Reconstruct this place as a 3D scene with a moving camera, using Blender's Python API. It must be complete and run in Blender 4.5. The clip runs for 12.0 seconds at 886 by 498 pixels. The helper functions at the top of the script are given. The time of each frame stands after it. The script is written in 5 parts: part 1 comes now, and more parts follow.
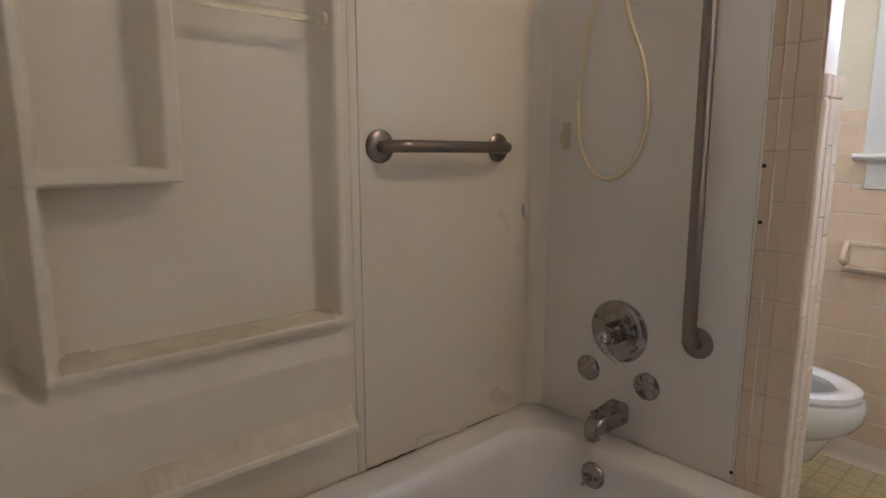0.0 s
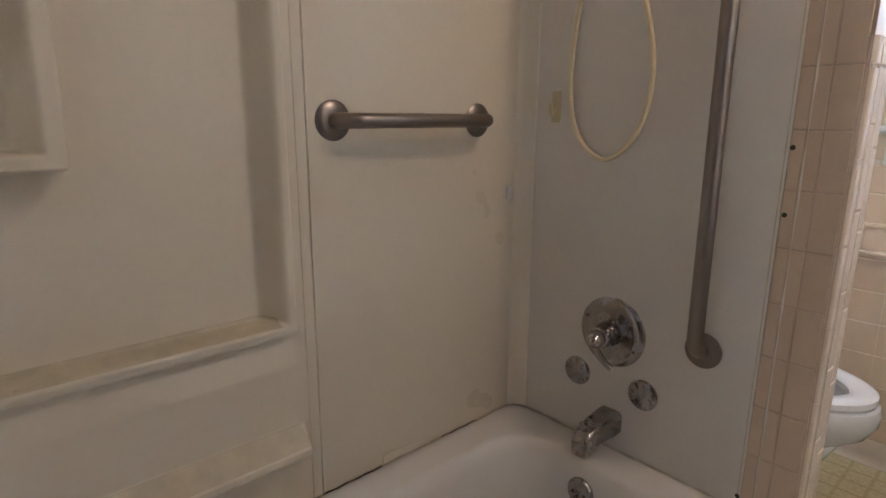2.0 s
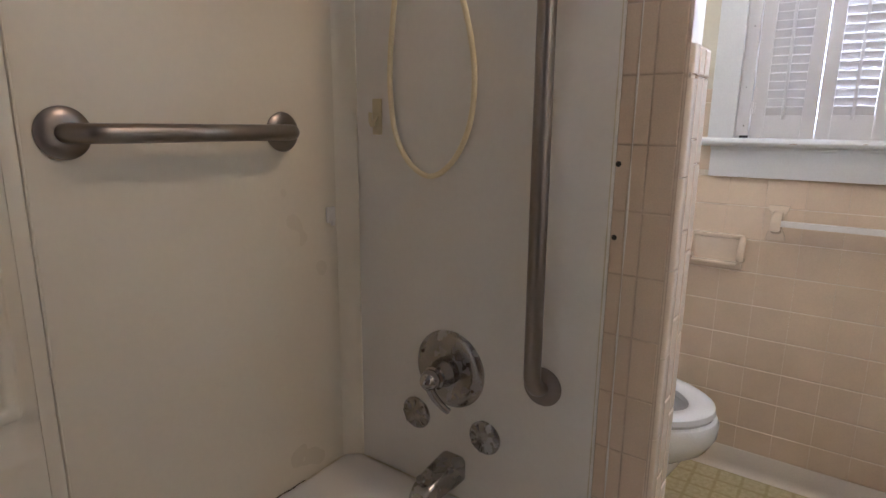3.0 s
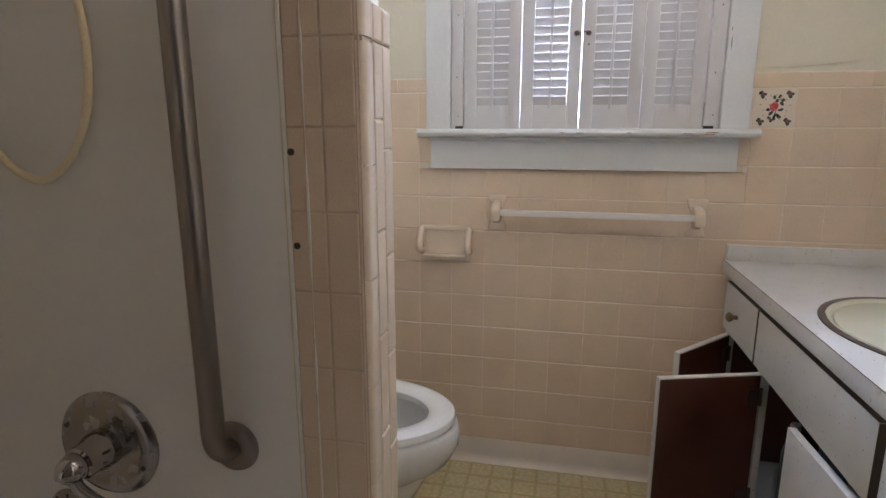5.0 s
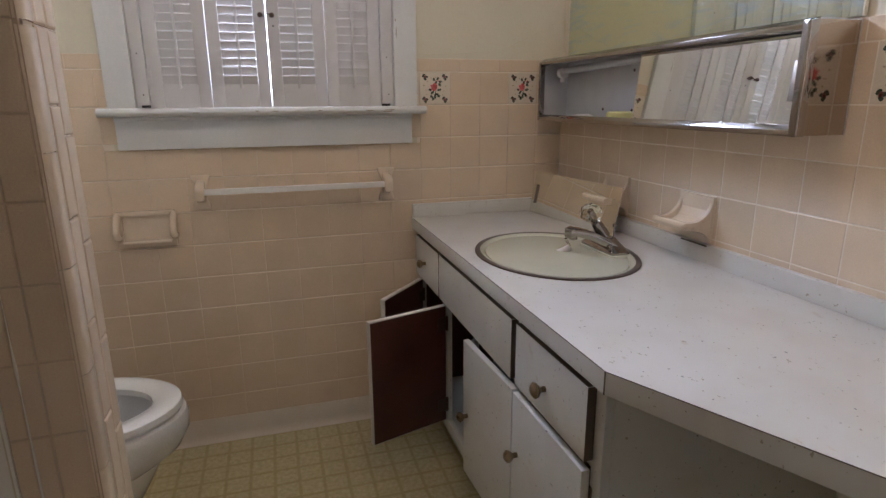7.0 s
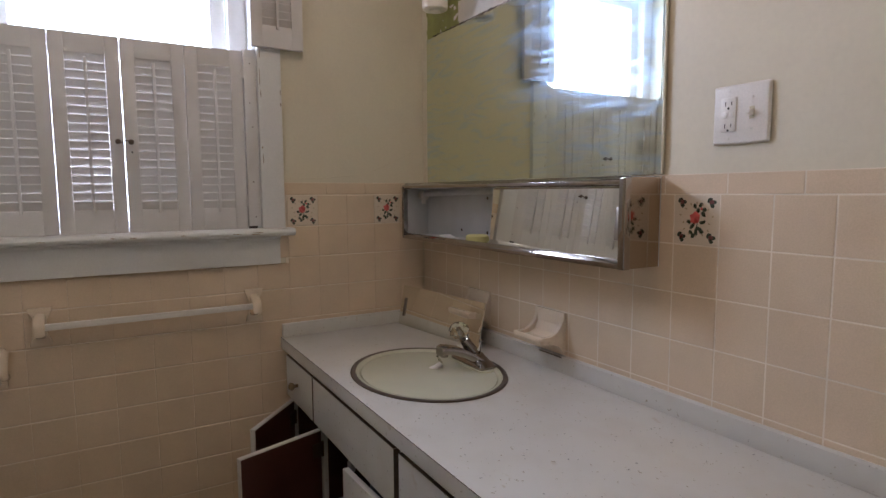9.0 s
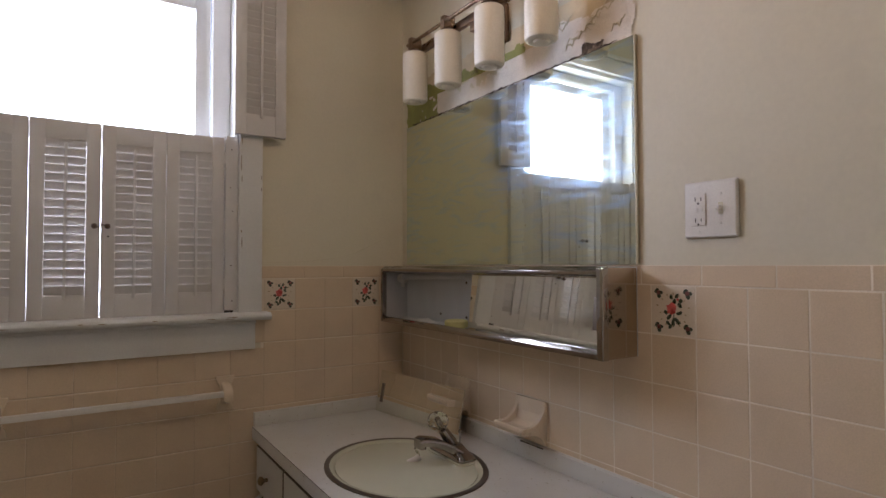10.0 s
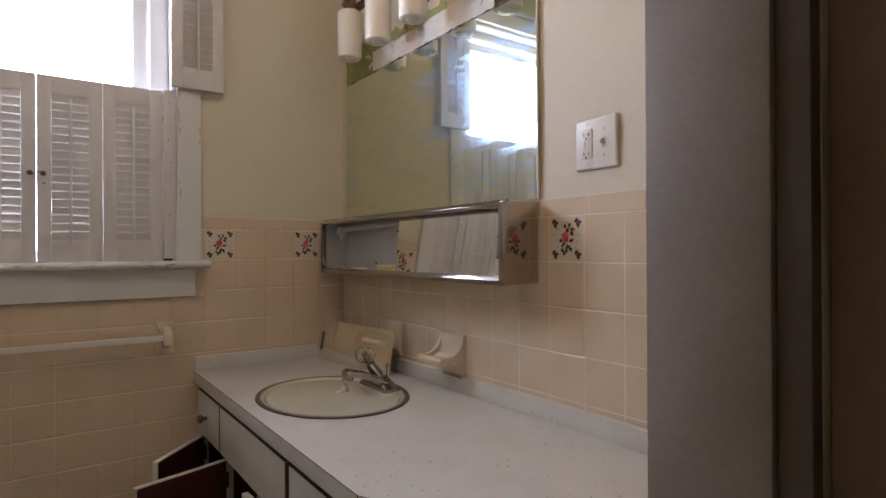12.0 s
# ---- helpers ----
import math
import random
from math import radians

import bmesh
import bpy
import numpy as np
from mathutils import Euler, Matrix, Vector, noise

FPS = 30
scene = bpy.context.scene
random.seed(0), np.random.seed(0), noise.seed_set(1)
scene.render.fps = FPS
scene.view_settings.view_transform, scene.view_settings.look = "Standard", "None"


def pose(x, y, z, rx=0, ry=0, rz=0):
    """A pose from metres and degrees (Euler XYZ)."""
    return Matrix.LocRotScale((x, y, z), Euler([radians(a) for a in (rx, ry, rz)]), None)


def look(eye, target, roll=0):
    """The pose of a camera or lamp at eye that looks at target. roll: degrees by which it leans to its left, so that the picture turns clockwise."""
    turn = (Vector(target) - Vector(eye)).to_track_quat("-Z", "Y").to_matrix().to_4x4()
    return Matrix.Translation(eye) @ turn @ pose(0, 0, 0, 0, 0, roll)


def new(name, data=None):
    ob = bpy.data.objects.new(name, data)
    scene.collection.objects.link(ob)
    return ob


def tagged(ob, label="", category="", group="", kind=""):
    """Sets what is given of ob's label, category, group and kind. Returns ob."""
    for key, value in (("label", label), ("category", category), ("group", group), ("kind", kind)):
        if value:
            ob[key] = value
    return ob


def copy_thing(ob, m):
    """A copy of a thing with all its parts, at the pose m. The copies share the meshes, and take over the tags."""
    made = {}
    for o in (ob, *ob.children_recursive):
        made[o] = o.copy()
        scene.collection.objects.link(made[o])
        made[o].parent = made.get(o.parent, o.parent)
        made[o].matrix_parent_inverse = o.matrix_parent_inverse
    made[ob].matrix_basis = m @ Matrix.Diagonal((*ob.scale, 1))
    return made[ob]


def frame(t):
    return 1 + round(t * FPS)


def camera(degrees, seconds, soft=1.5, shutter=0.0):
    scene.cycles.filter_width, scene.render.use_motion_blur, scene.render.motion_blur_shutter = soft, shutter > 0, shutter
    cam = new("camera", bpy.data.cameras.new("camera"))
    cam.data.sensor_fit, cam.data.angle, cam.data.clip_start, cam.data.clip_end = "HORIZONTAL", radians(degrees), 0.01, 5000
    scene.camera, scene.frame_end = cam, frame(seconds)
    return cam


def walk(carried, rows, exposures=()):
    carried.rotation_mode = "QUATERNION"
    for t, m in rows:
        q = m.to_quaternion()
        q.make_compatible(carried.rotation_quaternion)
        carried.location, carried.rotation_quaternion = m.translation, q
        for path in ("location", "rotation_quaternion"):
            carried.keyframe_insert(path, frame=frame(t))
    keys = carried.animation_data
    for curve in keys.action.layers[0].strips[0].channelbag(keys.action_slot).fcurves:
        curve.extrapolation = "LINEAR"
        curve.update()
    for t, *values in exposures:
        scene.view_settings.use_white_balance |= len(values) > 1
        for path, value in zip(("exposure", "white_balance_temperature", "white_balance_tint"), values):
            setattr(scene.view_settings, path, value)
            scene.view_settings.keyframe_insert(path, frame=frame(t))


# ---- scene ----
cam = camera(75.8, 12.0)
PATH = [
    (0, (0.178, 0.033, 1.169), (1.465, 1.529, 0.844), 0.0),
    (0.5, (0.224, 0.07, 1.168), (1.377, 1.665, 0.811), 0.2),
    (1, (0.277, 0.116, 1.162), (1.402, 1.718, 0.754), 0.2),
    (1.5, (0.309, 0.14, 1.177), (1.449, 1.721, 0.727), 0.3),
    (2, (0.355, 0.173, 1.199), (1.658, 1.621, 0.745), 0.3),
    (2.5, (0.467, 0.201, 1.204), (1.936, 1.484, 0.76), 0.4),
    (2.7, (0.516, 0.212, 1.209), (2.038, 1.434, 0.773), 0.5),
    (4.5, (0.84, 0.211, 1.181), (2.687, 0.857, 0.765), 0.2),
    (5, (0.848, 0.184, 1.176), (2.763, 0.584, 0.762), 0.0),
    (5.5, (0.823, 0.178, 1.176), (2.777, 0.273, 0.758), -0.0),
    (6, (0.801, 0.193, 1.182), (2.744, -0.003, 0.752), 0.0),
    (6.5, (0.746, 0.158, 1.187), (2.65, -0.254, 0.733), -0.3),
    (6.7, (0.722, 0.156, 1.185), (2.608, -0.312, 0.71), -0.4),
    (8.3, (0.684, 0.19, 1.258), (2.419, -0.718, 0.853), -0.2),
    (8.5, (0.682, 0.199, 1.269), (2.406, -0.754, 0.925), -0.3),
    (9, (0.675, 0.209, 1.297), (2.386, -0.808, 1.098), -0.3),
    (9.5, (0.678, 0.205, 1.319), (2.378, -0.847, 1.257), -0.2),
    (10, (0.679, 0.204, 1.334), (2.359, -0.879, 1.392), -0.1),
    (10.5, (0.676, 0.198, 1.336), (2.337, -0.907, 1.477), -0.1),
    (11, (0.673, 0.204, 1.306), (2.311, -0.93, 1.479), -0.0),
    (11.5, (0.623, 0.183, 1.244), (2.253, -0.966, 1.394), -0.1),
    (12, (0.513, 0.139, 1.207), (2.143, -1.021, 1.212), -0.3),
]
EXPOSURES = [(0.0, 1.14, 5250, 21), (2.5, 1.12, 5200, 23), (4.5, 0.92, 5150, 19), (5.5, 0.70, 5300, 20), (6.5, 0.48, 5450, 22), (8.5, 0.15, 5520, 22), (9.5, -0.30, 5950, 23), (10.5, -0.56, 6050, 24), (11.0, -0.64, 6050, 24), (12.0, -0.08, 6000, 24)]
walk(cam, [(t, look(eye, target, roll)) for t, eye, target, roll in PATH], EXPOSURES)


def light_area(name, m, sx, sy, power, color):
    d = bpy.data.lights.new(name, "AREA")
    d.shape, d.size, d.size_y, d.energy, d.color = "RECTANGLE", sx, sy, power, color
    ob = new(name, d)
    ob.matrix_world = m
    return ob


# ---- world and lights ----
world = bpy.data.worlds.new("world")
scene.world = world
world.use_nodes = True
wn = world.node_tree
sky = wn.nodes.new("ShaderNodeTexSky")
sky.sky_type, sky.sun_disc = "NISHITA", False
sky.sun_elevation, sky.sun_rotation = radians(48), radians(200)
wn.links.new(sky.outputs[0], wn.nodes["Background"].inputs[0])
wn.nodes["Background"].inputs[1].default_value = 0.15
sun = new("sun", bpy.data.lights.new("sun", "SUN"))
sun.data.energy, sun.data.angle, sun.data.color = 1.0, radians(15), (1.0, 0.96, 0.9)
sun.matrix_world = look((0, 0, 10), (2.5, 6.0, 0))
WIN_POWER, LAMP_POWER = 78.0, 9.5
light_area("window_daylight", pose(3.02, 0.14, 1.78, 90, 0, 90), 1.0, 1.3, WIN_POWER, (0.86, 0.93, 1.0))
for bx, by in ((1.47, -0.20), (1.51, -0.05)):
    bulb = new("ceiling_bulb", bpy.data.lights.new("ceiling_bulb", "SPOT"))
    bulb.data.spot_size, bulb.data.spot_blend = radians(176), 0.04
    bulb.data.energy, bulb.data.shadow_soft_size, bulb.data.color = LAMP_POWER / 2, 0.04, (1.0, 0.66, 0.36)
    bulb.location = (bx, by, 2.46)


# ---- materials ----
def mat(name, color, rough=0.5, metal=0.0, var=0.08, scale=6.0, bump=0.0, bscale=60.0, fine=0.04, spec=0.5, coat=0.0, dirt=None, dirt_at=0.62, dirt_scale=3.0, per=0.0):
    m = bpy.data.materials.new(name)
    m.use_nodes = True
    nt = m.node_tree
    N, L = nt.nodes, nt.links
    b = N["Principled BSDF"]
    b.inputs["Roughness"].default_value, b.inputs["Metallic"].default_value = rough, metal
    b.inputs["Specular IOR Level"].default_value, b.inputs["Coat Weight"].default_value = spec, coat
    co = N.new("ShaderNodeTexCoord").outputs["Object"]
    geo = N.new("ShaderNodeNewGeometry").outputs["Position"]
    n1 = N.new("ShaderNodeTexNoise")
    n1.inputs["Scale"].default_value, n1.inputs["Detail"].default_value = scale, 4
    L.new(geo, n1.inputs["Vector"])
    n2 = N.new("ShaderNodeTexNoise")
    n2.inputs["Scale"].default_value, n2.inputs["Detail"].default_value = scale * 40, 3
    L.new(geo, n2.inputs["Vector"])

    def value(src, lo, hi, a=0.3, z=0.7):
        r = N.new("ShaderNodeMapRange")
        r.inputs[1].default_value, r.inputs[2].default_value, r.inputs[3].default_value, r.inputs[4].default_value = a, z, lo, hi
        L.new(src, r.inputs[0])
        return r.outputs[0]

    def times(a, c):
        x = N.new("ShaderNodeMath")
        x.operation = "MULTIPLY"
        L.new(a, x.inputs[0]), L.new(c, x.inputs[1])
        return x.outputs[0]

    v = times(value(n1.outputs[0], 1 - var, 1 + var), value(n2.outputs[0], 1 - fine, 1 + fine))
    if per:
        oi = N.new("ShaderNodeObjectInfo")
        v = times(v, value(oi.outputs["Random"], 1 - per, 1 + per, 0, 1))
    mul = N.new("ShaderNodeVectorMath")
    mul.operation = "SCALE"
    mul.inputs[0].default_value = color
    L.new(v, mul.inputs["Scale"])
    out = mul.outputs[0]
    if dirt:
        n3 = N.new("ShaderNodeTexNoise")
        n3.inputs["Scale"].default_value, n3.inputs["Detail"].default_value, n3.inputs["Roughness"].default_value = dirt_scale, 6, 0.65
        L.new(geo, n3.inputs["Vector"])
        mx = N.new("ShaderNodeMix")
        mx.data_type = "RGBA"
        L.new(value(n3.outputs[0], 0, 1, dirt_at, dirt_at + 0.12), mx.inputs["Factor"])
        L.new(out, mx.inputs["A"])
        mx.inputs["B"].default_value = (*dirt, 1)
        out = mx.outputs["Result"]
    L.new(out, b.inputs["Base Color"])
    L.new(value(n1.outputs[0], max(rough - 0.06, 0.01), rough + 0.08), b.inputs["Roughness"])
    if bump:
        nb = N.new("ShaderNodeTexNoise")
        nb.inputs["Scale"].default_value, nb.inputs["Detail"].default_value = bscale, 4
        L.new(geo, nb.inputs["Vector"])
        bu = N.new("ShaderNodeBump")
        bu.inputs["Strength"].default_value, bu.inputs["Distance"].default_value = 0.6, bump
        L.new(nb.outputs[0], bu.inputs["Height"])
        L.new(bu.outputs[0], b.inputs["Normal"])
    return m


M = {
    "tile": mat("glazed_peach_tile", (0.69, 0.55, 0.392), 0.18, var=0.04, scale=9, bump=0.0006, bscale=14, fine=0.05, per=0.02),
    # edge tiles: smoother glaze, base colour also lightened for the window's reflection
    "edge_glaze": mat("glossy_lit_edge_tile", (0.72, 0.60, 0.455), 0.1, var=0.03, scale=9, bump=0.0004, bscale=12, fine=0.03, per=0.04),
    "flower_tile": mat("flower_tile_glaze", (0.69, 0.60, 0.48), 0.2, var=0.03, bump=0.0004, bscale=14, per=0.03),
    "grout": mat("grout", (0.76, 0.67, 0.55), 0.85, var=0.12, scale=8, bump=0.0006, bscale=300, dirt=(0.36, 0.29, 0.21), dirt_at=0.66, dirt_scale=5),
    "grout_tan": mat("tan_grout", (0.56, 0.44, 0.32), 0.8, var=0.15, scale=8, bump=0.0005, bscale=300),
    "caulk": mat("white_caulk", (0.78, 0.74, 0.66), 0.5, bump=0.001, bscale=120),
    "wall": mat("cream_wall_paint", (0.665, 0.612, 0.475), 0.6, var=0.03, scale=2.5, bump=0.0008, bscale=45, fine=0.02, dirt=(0.61, 0.56, 0.45), dirt_at=0.6, dirt_scale=2),
    # colour of walls out of view, darkened to lower the bounce light
    "unseen_dark": mat("dark_unseen_wall", (0.13, 0.09, 0.06), 0.7, var=0.05, scale=2.5),
    "ceiling": mat("ceiling_paint", (0.50, 0.46, 0.39), 0.8, var=0.03, scale=2.5, bump=0.001, bscale=60),
    "trim": mat("white_trim_paint", (0.70, 0.70, 0.685), 0.4, var=0.04, scale=5, bump=0.0006, bscale=35, fine=0.03, dirt=(0.62, 0.6, 0.54), dirt_at=0.66, dirt_scale=8),
    "shutter": mat("white_shutter_paint", (0.62, 0.60, 0.58), 0.42, var=0.04, scale=7, bump=0.0005, bscale=50, fine=0.03, dirt=(0.58, 0.54, 0.47), dirt_at=0.67, dirt_scale=14),
    "jamb": mat("worn_door_casing_paint", (0.40, 0.35, 0.30), 0.55, var=0.1, scale=6, bump=0.0025, bscale=22, fine=0.05, dirt=(0.52, 0.48, 0.44), dirt_at=0.66, dirt_scale=9),
    "door_brown": mat("dark_brown_door", (0.34, 0.24, 0.17), 0.5, var=0.2, scale=3, bump=0.0005),
    "fibre": mat("cream_fibreglass", (0.74, 0.685, 0.545), 0.32, var=0.012, scale=2.0, fine=0.012),
    "end": mat("grey_cream_panel", (0.76, 0.73, 0.655), 0.35, var=0.015, scale=2, fine=0.012),
    "tub": mat("white_tub_enamel", (0.74, 0.72, 0.66), 0.12, var=0.02, scale=4, fine=0.01, coat=0.3),
    "steel": mat("brushed_stainless", (0.285, 0.252, 0.224), 0.35, 1.0, var=0.03, scale=20, fine=0.02),
    "chrome": mat("chrome", (0.42, 0.395, 0.38), 0.08, 1.0, var=0.05, scale=25, fine=0.06),
    "polished": mat("polished_cabinet_steel", (0.46, 0.40, 0.34), 0.05, 1.0, var=0.04, scale=12, fine=0.02),
    "dull_chrome": mat("scaled_chrome", (0.36, 0.345, 0.325), 0.25, 1.0, var=0.05, scale=40, fine=0.05, dirt=(0.3, 0.27, 0.23), dirt_at=0.68, dirt_scale=60),
    "bronze": mat("brushed_bronze_nickel", (0.26, 0.18, 0.12), 0.3, 1.0, var=0.1, scale=20),
    "stop": mat("dark_stop_paint", (0.15, 0.12, 0.10), 0.55, var=0.1),
    "vinyl": None,
    "base": mat("vinyl_cove_base", (0.66, 0.59, 0.49), 0.45, var=0.05, scale=5, bump=0.001, bscale=12),
    "laminate": None,
    "lam_edge": mat("dark_laminate_edge", (0.10, 0.075, 0.055), 0.5),
    "wood": mat("reddish_brown_hardboard", (0.078, 0.027, 0.018), 0.35, var=0.25, scale=6, fine=0.08),
    "dark": mat("near_black_panel", (0.035, 0.022, 0.016), 0.7, var=0.2),
    "porcelain": mat("white_porcelain", (0.78, 0.78, 0.75), 0.1, var=0.015, coat=0.4),
    "sink": mat("cream_sink_enamel", (0.68, 0.69, 0.54), 0.1, var=0.03, scale=6, coat=0.5, fine=0.01),
    "sinkrim": mat("tarnished_sink_ring", (0.12, 0.095, 0.075), 0.45, 0.5, var=0.25, scale=50),
    "beige": mat("beige_ceramic", (0.74, 0.62, 0.47), 0.16, var=0.06, scale=14, fine=0.07, dirt=(0.60, 0.46, 0.33), dirt_at=0.62, dirt_scale=18, bump=0.0006, bscale=30),
    "plastic": mat("white_plastic", (0.74, 0.71, 0.66), 0.35, var=0.02),
    "dark_slot": mat("dark_slot", (0.03, 0.025, 0.02), 0.6),
    "hose": mat("cream_rubber_hose", (0.78, 0.68, 0.44), 0.4, var=0.05),
    "hook": mat("yellowed_hook_plastic", (0.62, 0.55, 0.34), 0.4),
    "plaster": mat("rough_plaster_patch", (0.78, 0.73, 0.66), 0.85, var=0.08, scale=9, bump=0.012, bscale=22, fine=0.08, dirt=(0.56, 0.42, 0.24), dirt_at=0.6, dirt_scale=9),
    "green": mat("old_green_paint", (0.30, 0.31, 0.10), 0.8, var=0.2, scale=14, bump=0.003, bscale=40, dirt=(0.12, 0.1, 0.05), dirt_at=0.6, dirt_scale=22),
    # wall colour tinted orange, for the lamp shades' shadow
    "orange_shadow": mat("orange_shadow_tint", (0.64, 0.54, 0.37), 0.9, var=0.15, scale=10, bump=0.003, bscale=40),
    "mould": mat("black_mould", (0.06, 0.045, 0.035), 0.9, var=0.4, scale=60, dirt=(0.32, 0.25, 0.18), dirt_at=0.52, dirt_scale=45),
    "stain": mat("tan_soap_stain", (0.60, 0.54, 0.385), 0.5, var=0.12, scale=18, dirt=(0.42, 0.36, 0.22), dirt_at=0.66, dirt_scale=16),
    "opal": mat("opal_glass_shade", (0.86, 0.81, 0.70), 0.35, var=0.01),
    "cab_in": mat("grey_white_enamel", (0.55, 0.55, 0.55), 0.4, var=0.06, scale=12, dirt=(0.35, 0.32, 0.28), dirt_at=0.66, dirt_scale=20),
    "sponge": mat("yellow_sponge", (0.62, 0.58, 0.24), 0.9, bump=0.002, bscale=200),
    "paper": mat("white_paper", (0.75, 0.75, 0.73), 0.8),
    "bottle": mat("blue_grey_bottle", (0.07, 0.10, 0.13), 0.3),
    "bottle_green": mat("green_bottle_cap", (0.03, 0.055, 0.045), 0.4),
    "brass": mat("aged_brass_knob", (0.28, 0.21, 0.13), 0.3, 1.0, var=0.25, scale=60),
    "hinge": mat("dark_hinge_metal", (0.12, 0.09, 0.07), 0.5, 0.8),
    "rose": mat("pink_rose_decal", (0.62, 0.11, 0.10), 0.3, var=0.35, scale=60),
    "leaf": mat("dark_leaf_decal", (0.035, 0.05, 0.03), 0.3, var=0.4, scale=80),
    "sprig": mat("tan_sprig_decal", (0.42, 0.33, 0.20), 0.3, var=0.2, scale=80),
    "bud": mat("maroon_bud_decal", (0.16, 0.05, 0.045), 0.3, var=0.4, scale=80),
    "ground": mat("pale_concrete_ground", (0.4, 0.4, 0.38), 0.9, var=0.1, scale=1),
    "chip": mat("worn_paint_chip", (0.34, 0.27, 0.2), 0.8, var=0.2, scale=60),
    "cloth": mat("frosty_film", (0.5, 0.5, 0.48), 0.7),
}


def node_mat(name, rough):
    m = bpy.data.materials.new(name)
    m.use_nodes = True
    b = m.node_tree.nodes["Principled BSDF"]
    b.inputs["Roughness"].default_value = rough
    return m, m.node_tree.nodes, m.node_tree.links, b


def vinyl_floor():
    m, N, L, b = node_mat("yellowed_pattern_vinyl", 0.38)
    geo = N.new("ShaderNodeNewGeometry").outputs["Position"]
    cell = 0.0765
    sx = N.new("ShaderNodeSeparateXYZ")
    L.new(geo, sx.inputs[0])

    def op(kind, a, c=None):
        x = N.new("ShaderNodeMath")
        x.operation = kind
        for i, v in enumerate((a, c)):
            if v is None:
                continue
            if isinstance(v, (int, float)):
                x.inputs[i].default_value = v
            else:
                L.new(v, x.inputs[i])
        return x.outputs[0]
    dist = []
    for o in (sx.outputs[0], sx.outputs[1]):
        f = op("FRACT", op("DIVIDE", o, cell))
        dist.append(op("MINIMUM", f, op("SUBTRACT", 1.0, f)))
    line = op("MINIMUM", dist[0], dist[1])
    corner = op("LESS_THAN", op("ADD", dist[0], dist[1]), 0.17)
    r = N.new("ShaderNodeMapRange")
    r.inputs[1].default_value, r.inputs[2].default_value, r.inputs[3].default_value, r.inputs[4].default_value = 0.035, 0.10, 1.0, 0.0
    L.new(line, r.inputs[0])
    k = op("MAXIMUM", r.outputs[0], op("MULTIPLY", corner, 0.7))
    n = N.new("ShaderNodeTexNoise")
    n.inputs["Scale"].default_value, n.inputs["Detail"].default_value = 70, 5
    L.new(geo, n.inputs["Vector"])
    n2 = N.new("ShaderNodeTexNoise")
    n2.inputs["Scale"].default_value, n2.inputs["Detail"].default_value = 2.2, 3
    L.new(geo, n2.inputs["Vector"])
    base = N.new("ShaderNodeValToRGB")
    base.color_ramp.elements[0].position, base.color_ramp.elements[1].position = 0.35, 0.68
    base.color_ramp.elements[0].color, base.color_ramp.elements[1].color = (0.46, 0.39, 0.20, 1), (0.58, 0.51, 0.30, 1)
    L.new(n.outputs[0], base.inputs[0])
    mx = N.new("ShaderNodeMix")
    mx.data_type = "RGBA"
    L.new(op("MULTIPLY", k, 0.5), mx.inputs["Factor"])
    L.new(base.outputs[0], mx.inputs["A"])
    mx.inputs["B"].default_value = (0.33, 0.245, 0.09, 1)
    sc = N.new("ShaderNodeVectorMath")
    sc.operation = "SCALE"
    L.new(mx.outputs["Result"], sc.inputs[0])
    L.new(op("ADD", op("MULTIPLY", n2.outputs[0], 0.5), 0.75), sc.inputs["Scale"])
    L.new(sc.outputs[0], b.inputs["Base Color"])
    bu = N.new("ShaderNodeBump")
    bu.inputs["Distance"].default_value, bu.inputs["Strength"].default_value = 0.0006, 0.6
    L.new(op("SUBTRACT", n.outputs[0], k), bu.inputs["Height"])
    L.new(bu.outputs[0], b.inputs["Normal"])
    return m


def speckled_laminate():
    m, N, L, b = node_mat("white_speckled_laminate", 0.3)
    geo = N.new("ShaderNodeNewGeometry").outputs["Position"]

    def fleck(scale, lo, hi, stretch):
        mp = N.new("ShaderNodeMapping")
        mp.inputs["Scale"].default_value = stretch
        mp.inputs["Rotation"].default_value = (0.3, 0.2, 0.5)
        L.new(geo, mp.inputs["Vector"])
        n = N.new("ShaderNodeTexNoise")
        n.inputs["Scale"].default_value, n.inputs["Detail"].default_value = scale, 2
        L.new(mp.outputs[0], n.inputs["Vector"])
        r = N.new("ShaderNodeMapRange")
        r.inputs[1].default_value, r.inputs[2].default_value = lo, hi
        L.new(n.outputs[0], r.inputs[0])
        return r.outputs[0]
    col = None
    for fac, color in ((fleck(9, 0.45, 0.75, (1, 1, 1)), (0.62, 0.60, 0.55)), (fleck(105, 0.695, 0.73, (1, 1.1, 1)), (0.40, 0.36, 0.27)), (fleck(80, 0.725, 0.75, (1.1, 1, 1)), (0.30, 0.30, 0.27)), (fleck(24, 0.70, 0.80, (1, 2.2, 1)), (0.55, 0.50, 0.42))):
        mx = N.new("ShaderNodeMix")
        mx.data_type = "RGBA"
        L.new(fac, mx.inputs["Factor"])
        if col:
            L.new(col, mx.inputs["A"])
        else:
            mx.inputs["A"].default_value = (0.66, 0.65, 0.61, 1)
        mx.inputs["B"].default_value = (*color, 1)
        col = mx.outputs["Result"]
    L.new(col, b.inputs["Base Color"])
    return m


